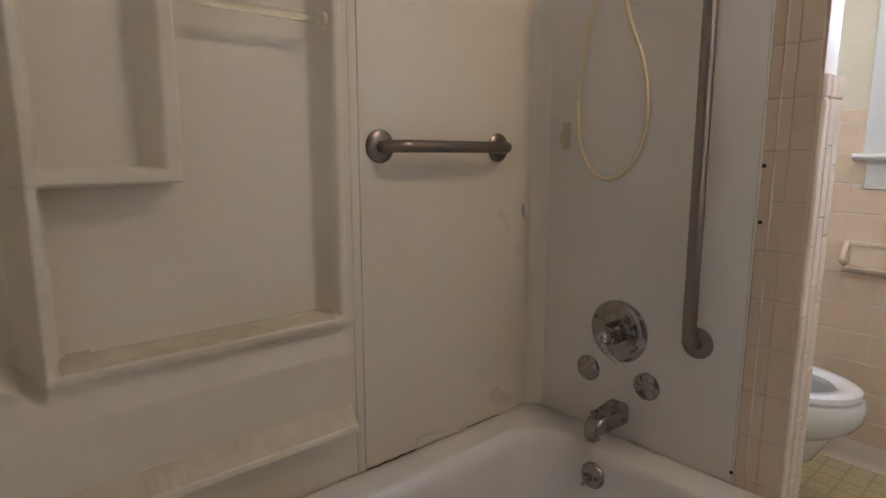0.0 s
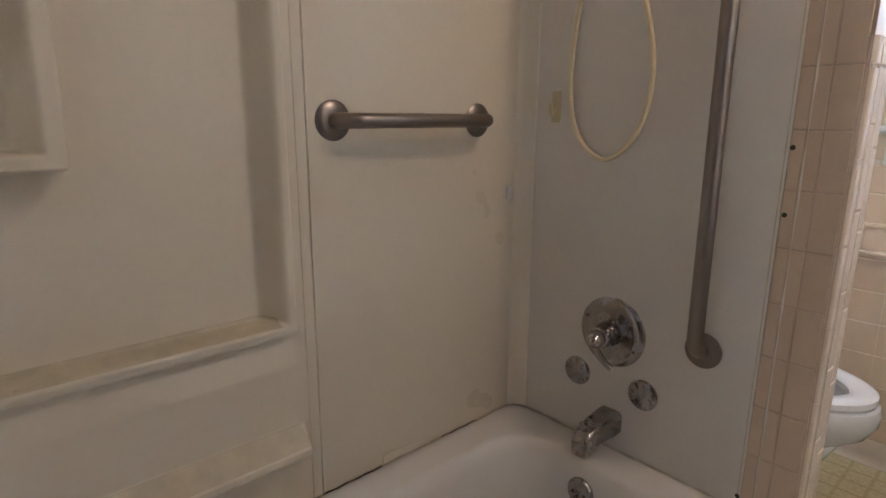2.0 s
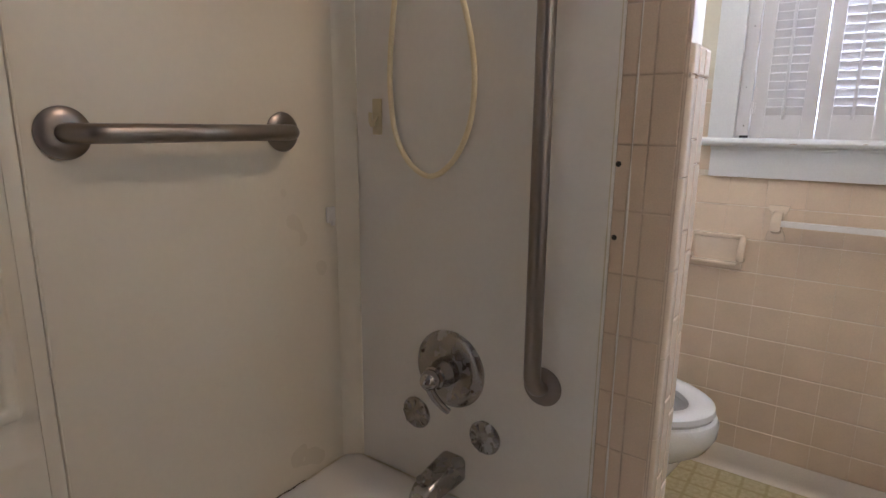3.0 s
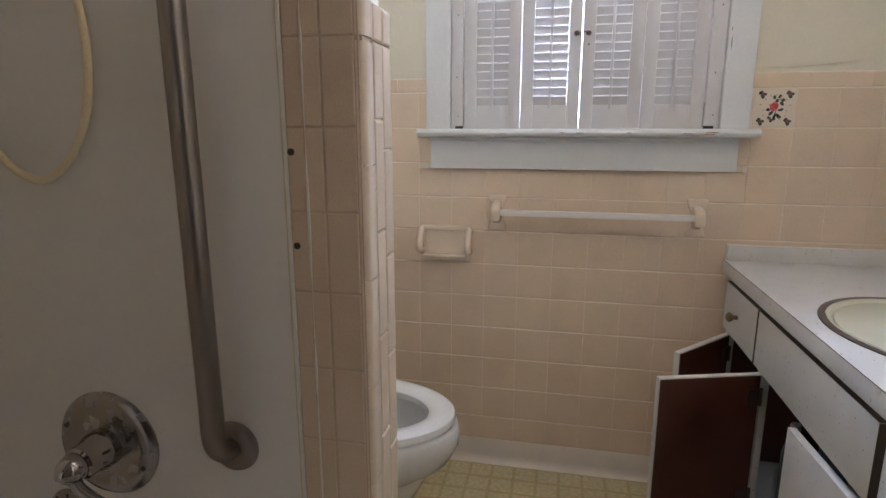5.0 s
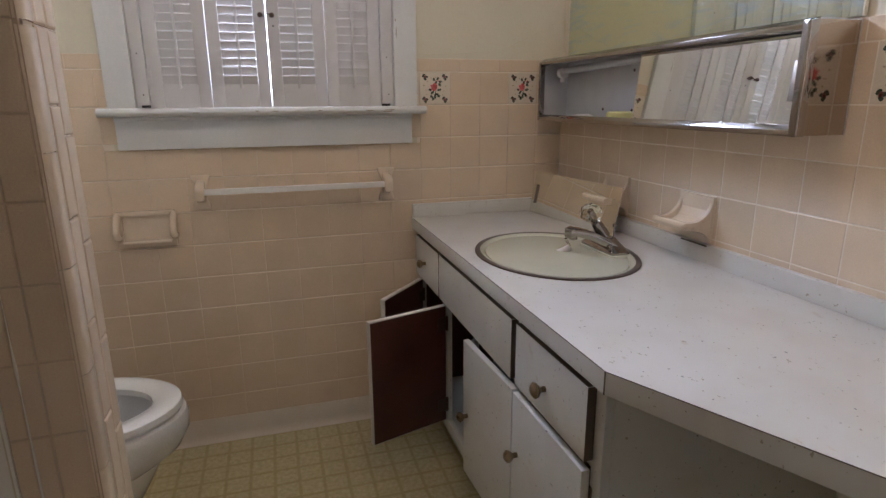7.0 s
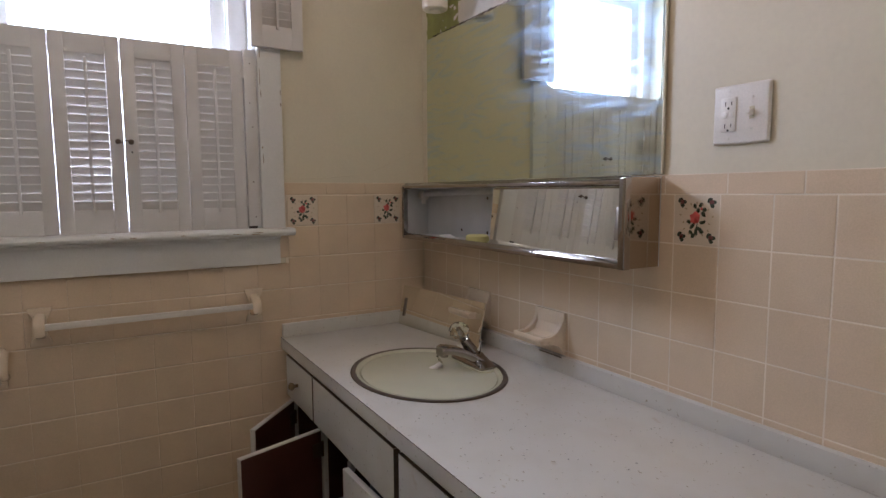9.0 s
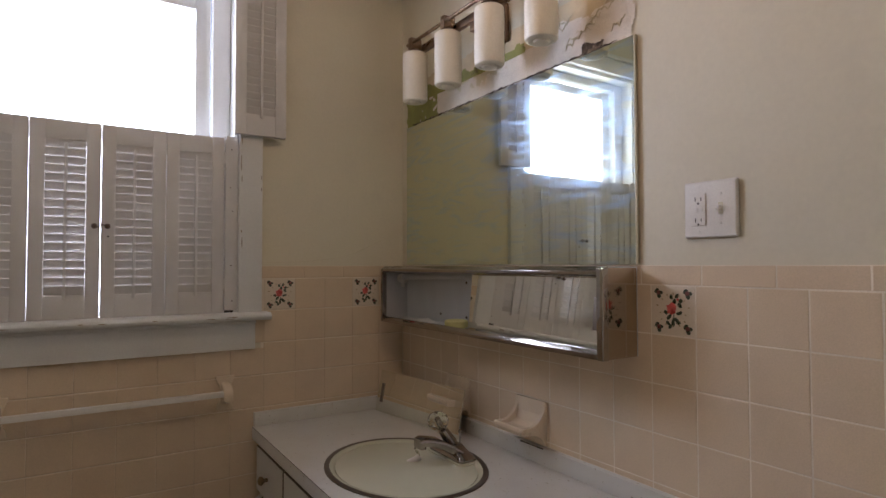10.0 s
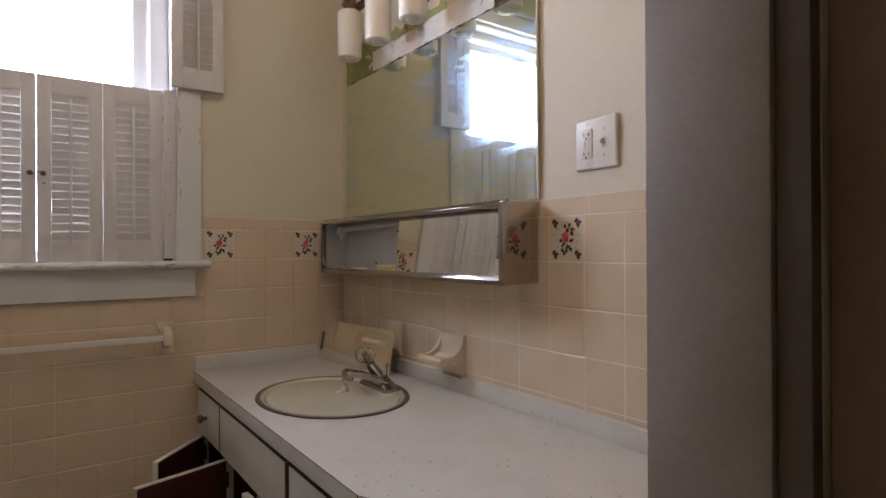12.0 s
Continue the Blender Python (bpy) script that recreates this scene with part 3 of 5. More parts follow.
def surround():
    th = thing("tub_surround", (0.8, K, 0.376), "cream moulded fibreglass bathtub surround with built-in shelves", "tub surround")
    top = 2.05
    x = np.arange(0.02, 0.9001, 0.0032)
    z = np.concatenate([np.arange(0.378, 0.48, 0.02), np.arange(0.48, 1.20, 0.0028), np.arange(1.20, top + 0.01, 0.012)])
    X, Z = np.meshgrid(x, z)
    def ramp(v, w):
        t = np.clip(v / w, 0, 1)
        return t * t * (3 - 2 * t)
    proud = 0.016 * step(sd_box(X, Z, 0.262, 0.857, 0.770, 1.93, 0.010), 0.006)
    deep = 0.066 * ramp(X - 0.279, 0.016) * ramp(0.843 - X, 0.040) * ramp(Z - 0.792, 0.010) * ramp(1.92 - Z, 0.03)
    small = step(sd_box(X, Z, 0.25, 0.512, 1.117, 1.95, 0.005), 0.006)
    inner = 0.066 * ramp(X - 0.279, 0.016) * ramp(0.486 - X, 0.040) * ramp(Z - 1.140, 0.008) * ramp(1.92 - Z, 0.03)
    height = proud - (inner * small + deep * (1 - small)) + 0.006 * small
    edge = np.clip((Z - 0.700) / 0.070, 0, 1)
    height -= 0.014 * step(sd_box(X, Z, 0.1, 0.87, 0.58, 0.770, 0.02), 0.04) * edge
    bow = np.where(Z < 0.531, np.clip((Z - 0.503) / 0.012, 0, 1) ** 0.5, np.clip((0.570 - Z) / 0.039, 0, 1))
    height += 0.045 * bow * step(X - 0.866, 0.018)
    height -= 0.085 * np.clip((0.264 - X) / 0.032, 0, 1) ** 0.8 * np.clip((Z - 0.735 - (0.262 - X) * 0.9) / 0.03, 0, 1)
    height += np.exp(-((Z - 0.545) / 0.014) ** 2) * (np.where((X > 0.40) & (X < 0.475), 0.0028, 0) + np.where((X > 0.66) & (X < 0.68), 0.0010, 0)) * np.sin(X * 2 * np.pi / 0.019)
    Y = K - height
    nx, nz = len(x), len(z)
    verts = np.stack([X, Y, Z], -1).reshape(-1, 3)
    faces = [(j * nx + i, j * nx + i + 1, (j + 1) * nx + i + 1, (j + 1) * nx + i) for j in range(nz - 1) for i in range(nx - 1)]
    me = bpy.data.meshes.new("shelf_panel")
    me.from_pydata(verts.tolist(), [], faces)
    me.polygons.foreach_set("use_smooth", [True] * len(me.polygons))
    me.materials.append(M["fibre"])
    me.materials.append(M["stain"])
    k = 0
    for j in range(nz - 1):
        for i in range(nx - 1):
            a, b = x[i], z[j]
            ledge = 0.793 < b < 0.807 and 0.284 < a < 0.825 or 0.30 < a < 0.34 and 0.80 < b < 0.812
            shelf = 0.531 < b < 0.569 and 0.12 < a < 0.858
            if ledge or shelf:
                me.polygons[k].material_index = 1
            k += 1
    ob = new("shelf_panel", me)
    ob.parent, ob.matrix_parent_inverse = th, th.matrix_basis.inverted()
    # corner panels beside the shelf panel
    bm = B()
    box(bm, 0.9023, F - 0.030, K - 0.002, K + 0.02, 0.3772, top, bevel=0.0012)
    part("side_panel", bm, M["fibre"], th)
    part("panel_lip", boxed(0.880, 0.902, K - 0.0022, K + 0.015, 0.380, top, bevel=0.0012), M["fibre"], th)
    cor = bez([(F - 0.040, K - 0.001), (F - 0.026, K - 0.010), (F - 0.012, K - 0.026), (F - 0.0035, K - 0.040)], 5)
    part("corner_strip", prism(B(), [(p[0], p[1]) for p in [Vector((a[0], a[1])) for a in cor]] + [(F + 0.0015, K - 0.040), (F + 0.0015, K + 0.003), (F - 0.040, K + 0.003)], "z", 0.379, top), M["fibre"], th)
    part("end_panel", boxed(F - 0.0015, F + 0.0055, 0.541, K - 0.03, 0.377, 2.02, bevel=0.001), M["end"], th, "flat cream wall panel behind the bath controls")
    part("west_panel", boxed(0.0155, 0.0195, 0.46, K + 0.05, 0.377, top), M["fibre"], th)
    part("closing_panel", boxed(0.02, 1.55, K + 0.1005, K + 0.118, 0.377, top), M["fibre"], th)
    part("top_rim", boxed(0.02, F - 0.002, K - 0.01, K + 0.118, top, top + 0.012, bevel=0.004), M["fibre"], th)
    bar = part("rail", tube(B(), [(0.512, K - 0.012, 1.452), (0.806, K - 0.012, 1.452)], 0.009, 12), M["acrylic"], th, "clear plastic towel rail in the shelf recess")
    part("rail_socket", lathe(B(), [(0.017, 0), (0.017, 0.006), (0.012, 0.010), (0.0, 0.010)], (-1, 0, 0), (0.818, K - 0.012, 1.452), 16), M["fibre"], bar)
    return th


bathtub()
surround()


def flange(bm, c, axis, r=0.040):
    lathe(bm, [(r, 0), (r, 0.002), (r - 0.003, 0.005), (r * 0.62, 0.009), (r * 0.45, 0.010), (0, 0.010)], axis, c, 36)


def grab_bar(name, p0, p1, out, off, r, label):
    """Rail between two wall points; out is the wall's normal."""
    p0, p1, out = Vector(p0), Vector(p1), Vector(out)
    th = thing(name, p0, label, "grab bar")
    d = (p1 - p0).normalized()
    pts = [p0 + out * 0.004]
    for i in range(9):
        a = math.pi / 2 * i / 8
        pts.append(p0 + out * (off - 0.045 + 0.045 * math.sin(a)) + d * (0.045 - 0.045 * math.cos(a)))
    for i in range(9):
        a = math.pi / 2 * i / 8
        pts.append(p1 + out * (off - 0.045 + 0.045 * math.cos(a)) - d * (0.045 - 0.045 * math.sin(a)))
    pts.append(p1 + out * 0.004)
    part("rail", tube(B(), pts, r, 20), M["steel"], th)
    for p in (p0, p1):
        bm = B()
        flange(bm, p + out * 0.0005, out)
        part("flange", bm, M["steel"], th)


grab_bar("grab_bar", (0.962, K - 0.0025, 1.190), (1.366, K - 0.0025, 1.190), (0, -1, 0), 0.060, 0.0152, "brushed stainless grab bar on the tub surround wall")
grab_bar("long_grab_bar", (F - 0.002, 0.652, 0.707), (F - 0.002, 0.660, 1.96), (-1, 0, 0), 0.048, 0.0165, "long vertical brushed steel grab bar beside the bath controls")


def bath_controls():
    x = F - 0.002
    v = thing("shower_valve", (x, 0.873, 0.685), "round chrome shower valve with a pointed lever handle", "shower valve")
    part("escutcheon", lathe(B(), [(0.088, 0), (0.088, 0.003), (0.082, 0.010), (0.066, 0.013), (0.060, 0.011), (0.034, 0.012), (0.0, 0.013)], (-1, 0, 0), (x, 0.873, 0.685), 56), M["dull_chrome"], v)
    part("collar", lathe(B(), [(0.032, 0), (0.031, 0.02), (0.026, 0.03), (0.026, 0.052), (0.022, 0.056), (0, 0.056)], (-1, 0, 0), (x - 0.011, 0.873, 0.685), 28), M["chrome"], v)
    hd = part("handle", lathe(B(), [(0.021, 0), (0.022, 0.010), (0.017, 0.022), (0.010, 0.030), (0.006, 0.034), (0, 0.035)], (-1, 0, 0), (x - 0.066, 0.873, 0.685), 24), M["chrome"], v)
    part("lever", tube(B(), bez([(x - 0.078, 0.873, 0.680), (x - 0.074, 0.866, 0.655), (x - 0.062, 0.850, 0.628), (x - 0.054, 0.838, 0.616)], 6), lambda t: 0.010 - 0.003 * t, 12), M["chrome"], hd)
    for dy, dz in ((0.066, 0.030), (-0.066, -0.030)):
        part("screw", lathe(B(), [(0.004, 0), (0.004, 0.002), (0, 0.003)], (-1, 0, 0), (x - 0.012, 0.873 + dy, 0.685 + dz), 10), M["hinge"], v)
    first = None
    for y, z in ((0.966, 0.551), (0.780, 0.551)):
        if first is None:
            first = thing("valve_cap", (x, y, z), "small round fluted chrome cap on the bath wall", "valve cap", "caps beside the bath spout")
            part("disc", lathe(B(), [(0.038, 0), (0.038, 0.003), (0.034, 0.007), (0.012, 0.010), (0, 0.010)], (-1, 0, 0), (x, y, z), 32), M["dull_chrome"], first)
            for k in range(8):
                a = math.pi / 4 * k
                u = Vector((0, math.cos(a), math.sin(a)))
                c = Vector((x - 0.0075, y, z))
                part("rib", tube(B(), [c + u * 0.006, c + u * 0.033], lambda t: 0.0012 + 0.0024 * t, 6), M["dull_chrome"], first)
        else:
            copy_thing(first, pose(x, y, z, 12))
    sp = thing("tub_spout", (x, 0.86, 0.452), "chrome tub spout with a diverter knob", "tub spout")
    bm = B()
    rings = []
    for t, hy, hz, dz in ((0.0, 0.031, 0.031, 0.0), (0.02, 0.031, 0.031, 0.0), (0.075, 0.028, 0.027, -0.002), (0.115, 0.024, 0.024, -0.008), (0.137, 0.020, 0.021, -0.018), (0.142, 0.016, 0.016, -0.024)):
        rings.append([(x - t, 0.86 + a, 0.452 + dz + b) for a, b, _ in rrect(0, 0, hy, hz, min(hy, hz) * 0.45, 0, 4)])
    loft(bm, rings)
    part("spout_body", bm, M["dull_chrome"], sp)
    part("spout_mouth", loft(B(), [[(x - 0.122 + a, 0.86 + b, z) for a, b, _ in rrect(0, 0, 0.018, 0.017, 0.008, 0, 4)] for z in (0.408, 0.43)]), M["dull_chrome"], sp)
    part("diverter_knob", lathe(B(), [(0.004, 0), (0.004, 0.014), (0.010, 0.016), (0.010, 0.022), (0, 0.024)], (-0.2, 0, 1), (x - 0.118, 0.86, 0.466), 16), M["dull_chrome"], sp)


bath_controls()


def hose():
    pts = bez([(F - 0.03, 0.935, 2.02), (F - 0.022, 0.952, 1.85), (F - 0.018, 0.970, 1.65), (F - 0.014, 1.010, 1.48), (F - 0.012, 1.030, 1.33), (F - 0.012, 1.022, 1.21), (F - 0.012, 0.985, 1.135), (F - 0.012, 0.925, 1.103), (F - 0.012, 0.868, 1.135), (F - 0.012, 0.828, 1.21), (F - 0.012, 0.820, 1.31), (F - 0.014, 0.842, 1.42), (F - 0.02, 0.880, 1.52), (F - 0.024, 0.905, 1.65), (F - 0.028, 0.922, 1.85), (F - 0.03, 0.925, 2.02)], 8)
    h = thing("shower_hose", (F - 0.012, 0.925, 1.10), "cream rubber shower hose hanging in a loop on the bath wall", "shower hose")
    part("tubing", tube(B(), pts, 0.0058, 10), M["hose"], h)
    part("hose_bracket", boxed(F - 0.045, F - 0.002, 0.90, 0.96, 1.99, 2.06, bevel=0.008), M["plastic"], h)
    k = thing("wall_hook", (F - 0.002, 1.075, 1.225), "small yellowed plastic adhesive hook beside the hose", "hook")
    part("back_plate", boxed(F - 0.006, F - 0.002, 1.062, 1.088, 1.185, 1.262, bevel=0.0018), M["hook"], k)
    part("prong", tube(B(), bez([(F - 0.006, 1.075, 1.225), (F - 0.020, 1.075, 1.205), (F - 0.026, 1.075, 1.215), (F - 0.026, 1.075, 1.232)], 5), 0.0045, 8), M["hook"], k)
    c = thing("plastic_clip", (1.49, K - 0.003, 1.0), "small pinkish plastic clip stuck on the surround panel", "clip")
    bm = boxed(1.478, 1.503, K - 0.010, K - 0.0022, 0.985, 1.022, bevel=0.004)
    part("pad", bm, M["plastic"], c)
    part("tab", boxed(1.486, 1.495, K - 0.016, K - 0.0095, 0.979, 0.990, bevel=0.002), M["plastic"], c)


hose()


def seams():
    rnd = random.Random(5)

    def bead(name, pts, r, material, label):
        o = obj(name, tube(B(), pts, lambda t: r * (0.55 + 0.45 * abs(math.sin(t * 37 + 1.3 * math.sin(t * 91)))), 6), material)
        tagged(o, label, kind="structure")
    line = [(0.10 + 1.44 * i / 60, K - 0.003, 0.3775 + 0.002 * math.sin(i * 0.9)) for i in range(61)]
    bead("trim_caulk", line, 0.0022, M["stain"], "old caulk between bathtub and surround")
    bead("trim_mould", [(0.90 + 0.16 * i / 20, K - 0.006, 0.379 + 0.001 * math.sin(i)) for i in range(21)], 0.0022, M["mould"], "black mould in the tub joint")
    bead("trim_mould", [(1.25 + 0.13 * i / 16, K - 0.006, 0.380 + 0.001 * math.sin(i)) for i in range(17)], 0.0016, M["mould"], "black mould in the tub joint")
    bead("trim_mould", [(F - 0.005, 0.93 - 0.33 * i / 30, 0.3775 + 0.0008 * math.sin(i)) for i in range(31)], 0.0016, M["stain"], "black mould in the tub joint")
    bead("trim_mould", [(F - 0.005, K - 0.045 - 0.19 * i / 20, 0.3785) for i in range(21)], 0.0013, M["stain"], "black mould in the tub joint")
    bead("trim_caulk", [(0.9045, K - 0.0035, 0.382 + 1.66 * i / 60) for i in range(61)], 0.0024, M["fibre"], "cream sealant in the surround joint")
    bead("trim_caulk", [(F - 0.001, 0.546, 0.38 + 1.6 * i / 60) for i in range(61)], 0.0018, M["stain"], "old caulk along the wall panel edge")
    o = obj("trim_flap", prism(B(), [(1.063, 0.386), (1.20, 0.384), (1.19, 0.394), (1.14, 0.400), (1.085, 0.410), (1.066, 0.408)], "y", K - 0.0085, K - 0.0065), M["fibre"])
    tagged(o, "loose peeling edge strip at the foot of the surround", kind="structure")


seams()


# ---- toilet ----
def toilet():
    cx, yf = 2.128, 0.410
    th = thing("toilet", (cx, 0.75, 0), "white porcelain toilet with an open-lid seat", "toilet")

    def egg(hx, front, back, z, n=40):
        out = []
        for k in range(n):
            a = 2 * math.pi * k / n
            y = math.sin(a)
            out.append((cx + hx * math.cos(a) * (1 - 0.08 * max(-y, 0)), (front + back) / 2 + (back - front) / 2 * y, z))
        return out
    bm = B()
    loft(bm, [egg(0.112, 0.60, 0.98, 0.0), egg(0.108, 0.605, 0.98, 0.03), egg(0.095, 0.62, 0.96, 0.10), egg(0.098, 0.61, 0.95, 0.17), egg(0.115, 0.575, 0.95, 0.225), egg(0.150, 0.50, 0.94, 0.27), egg(0.178, yf + 0.022, 0.93, 0.312), egg(0.187, yf + 0.002, 0.93, 0.345), egg(0.188, yf - 0.001, 0.93, 0.375), egg(0.183, yf + 0.005, 0.93, 0.387), egg(0.172, yf + 0.016, 0.92, 0.390),
              egg(0.128, yf + 0.062, 0.80, 0.389), egg(0.135, yf + 0.055, 0.80, 0.375), egg(0.132, yf + 0.060, 0.78, 0.30), egg(0.10, yf + 0.12, 0.72, 0.20), egg(0.05, 0.60, 0.68, 0.15), egg(0.04, 0.62, 0.67, 0.07)])
    part("bowl", bm, M["porcelain"], th)
    bm = B()
    rings = [egg(0.172, yf + 0.014, 0.88, 0.392), egg(0.177, yf + 0.010, 0.885, 0.400), egg(0.174, yf + 0.013, 0.88, 0.412), egg(0.162, yf + 0.026, 0.86, 0.4165), egg(0.124, yf + 0.070, 0.79, 0.414), egg(0.114, yf + 0.080, 0.77, 0.406), egg(0.115, yf + 0.079, 0.775, 0.392)]
    loft(bm, rings + [rings[0]], False, False)
    part("seat", bm, M["porcelain"], th)
    for dx in (-0.07, 0.07):
        part("seat_hinge", boxed(cx + dx - 0.02, cx + dx + 0.02, 0.86, 0.90, 0.391, 0.43, bevel=0.006), M["porcelain"], th)
    lid = part("lid", loft(B(), [[(p[0], 0.905 + dy, 0.43 + (0.885 - p[1]) * 0.98) for p in egg(0.18 - e, yf + e, 0.885 - e, 0)] for e, dy in ((0.006, 0.0), (0.0, 0.004), (0.0, 0.014), (0.006, 0.018))]), M["porcelain"], th)
    tank = part("tank", loft(B(), [rrect(cx, 1.035, 0.21, 0.085, 0.03, 0.37), rrect(cx, 1.035, 0.23, 0.095, 0.03, 0.42), rrect(cx, 1.035, 0.24, 0.10, 0.03, 0.74)]), M["porcelain"], th)
    part("tank_lid", loft(B(), [rrect(cx, 1.035, 0.25, 0.11, 0.03, 0.741), rrect(cx, 1.035, 0.252, 0.112, 0.03, 0.765), rrect(cx, 1.035, 0.244, 0.104, 0.03, 0.775)]), M["porcelain"], tank)
    th.scale = (1, 1, 1.155)
    part("flush_lever", tube(B(), [(cx - 0.17, 0.935, 0.69), (cx - 0.17, 0.918, 0.69), (cx - 0.10, 0.915, 0.682)], 0.006, 8), M["chrome"], tank)


toilet()


# ---- window-wall fittings ----
def towel_bar():
    th = thing("towel_bar", (W, 0.08, 0.90), "white towel bar between two peach ceramic brackets", "towel bar")
    for y in (0.388, -0.222):
        plate = [(0.031, 0.966), (0.029, 0.955), (0.016, 0.925), (0.0145, 0.895), (0.026, 0.868), (0.028, 0.852)]
        bm = prism(B(), [(y + a, z) for a, z in plate] + [(y - a, z) for a, z in plate[::-1]], "x", W - 0.014, W + 0.001, bevel=0.0035)
        rings = []
        for x, hy, z0, z1 in ((0.010, 0.0150, 0.872, 0.950), (0.030, 0.0150, 0.880, 0.946), (0.052, 0.0150, 0.885, 0.940), (0.066, 0.0145, 0.888, 0.927), (0.070, 0.010, 0.894, 0.918)):
            rings.append([(W - x, y + a, (z0 + z1) / 2 + b) for a, b, _ in rrect(0, 0, hy, (z1 - z0) / 2, 0.009, 0, 4)])
        loft(bm, rings)
        part("bracket", bm, M["beige"], th, "peach ceramic bracket")
    part("bar", boxed(W - 0.063, W - 0.045, -0.216, 0.382, 0.905, 0.923, bevel=0.002), M["plastic"], th, "square white plastic bar")


def wall_soap_dish():
    """A recessed-look ceramic dish with two arms."""
    th = thing("soap_dish", (W, 0.56, 0.80), "peach ceramic soap dish with side arms on the tiled wall", "soap dish")
    y0, y1, z0, z1 = 0.474, 0.645, 0.740, 0.858
    part("back_plate", boxed(W - 0.006, W + 0.001, y0 + 0.008, y1 - 0.008, z0 + 0.006, z1 - 0.006, bevel=0.002), M["beige"], th)
    for a, b, c, d in ((y0, y1, z1 - 0.016, z1), (y0, y1, z0, z0 + 0.020)):
        part("rim", boxed(W - 0.018, W + 0.001, a, b, c, d, bevel=0.005), M["beige"], th)
    for a in (y0, y1 - 0.016):
        part("rim", boxed(W - 0.0175, W + 0.001, a, a + 0.016, z0 + 0.012, z1 - 0.010, bevel=0.004), M["beige"], th)
        y = a + (0.004 if a == y0 else 0.012)
        part("arm", tube(B(), bez([(W - 0.012, y, z1 - 0.012), (W - 0.034, y, z1 - 0.030), (W - 0.050, y, z0 + 0.062), (W - 0.046, y, z0 + 0.044), (W - 0.014, y, z0 + 0.034)], 6), 0.0115, 12), M["beige"], th)
    part("tray", boxed(W - 0.042, W - 0.004, y0 + 0.014, y1 - 0.014, z0 + 0.014, z0 + 0.024, bevel=0.004), M["beige"], th)


towel_bar()
wall_soap_dish()


# ---- vanity ----
FR = -0.340
CT = 0.782


def knob(parent, x, y, z, d, r=0.0135):
    part("knob", lathe(B(), [(0.006, 0), (0.006, 0.010), (0.010, 0.014), (r, 0.019), (r + 0.001, 0.024), (r - 0.004, 0.029), (r * 0.5, 0.031), (0, 0.031)], d, (x, y, z), 22), M["brass"], parent, "round aged brass knob")


def front(name, parent, x0, x1, z0, z1, label=""):
    ob = part(name, boxed(x0, x1, FR + 0.0005, FR + 0.0185, z0, z1, bevel=0.0012), M["laminate"], parent, label)
    part("edge_band", boxed(x0 - 0.0008, x0 + 0.0015, FR + 0.001, FR + 0.018, z0 + 0.001, z1 - 0.001), M["lam_edge"], ob, "dark edge band")
    part("edge_band", boxed(x0 + 0.001, x1 - 0.001, FR + 0.001, FR + 0.018, z1 - 0.001, z1 + 0.0008), M["lam_edge"], ob, "dark edge band")
    return ob


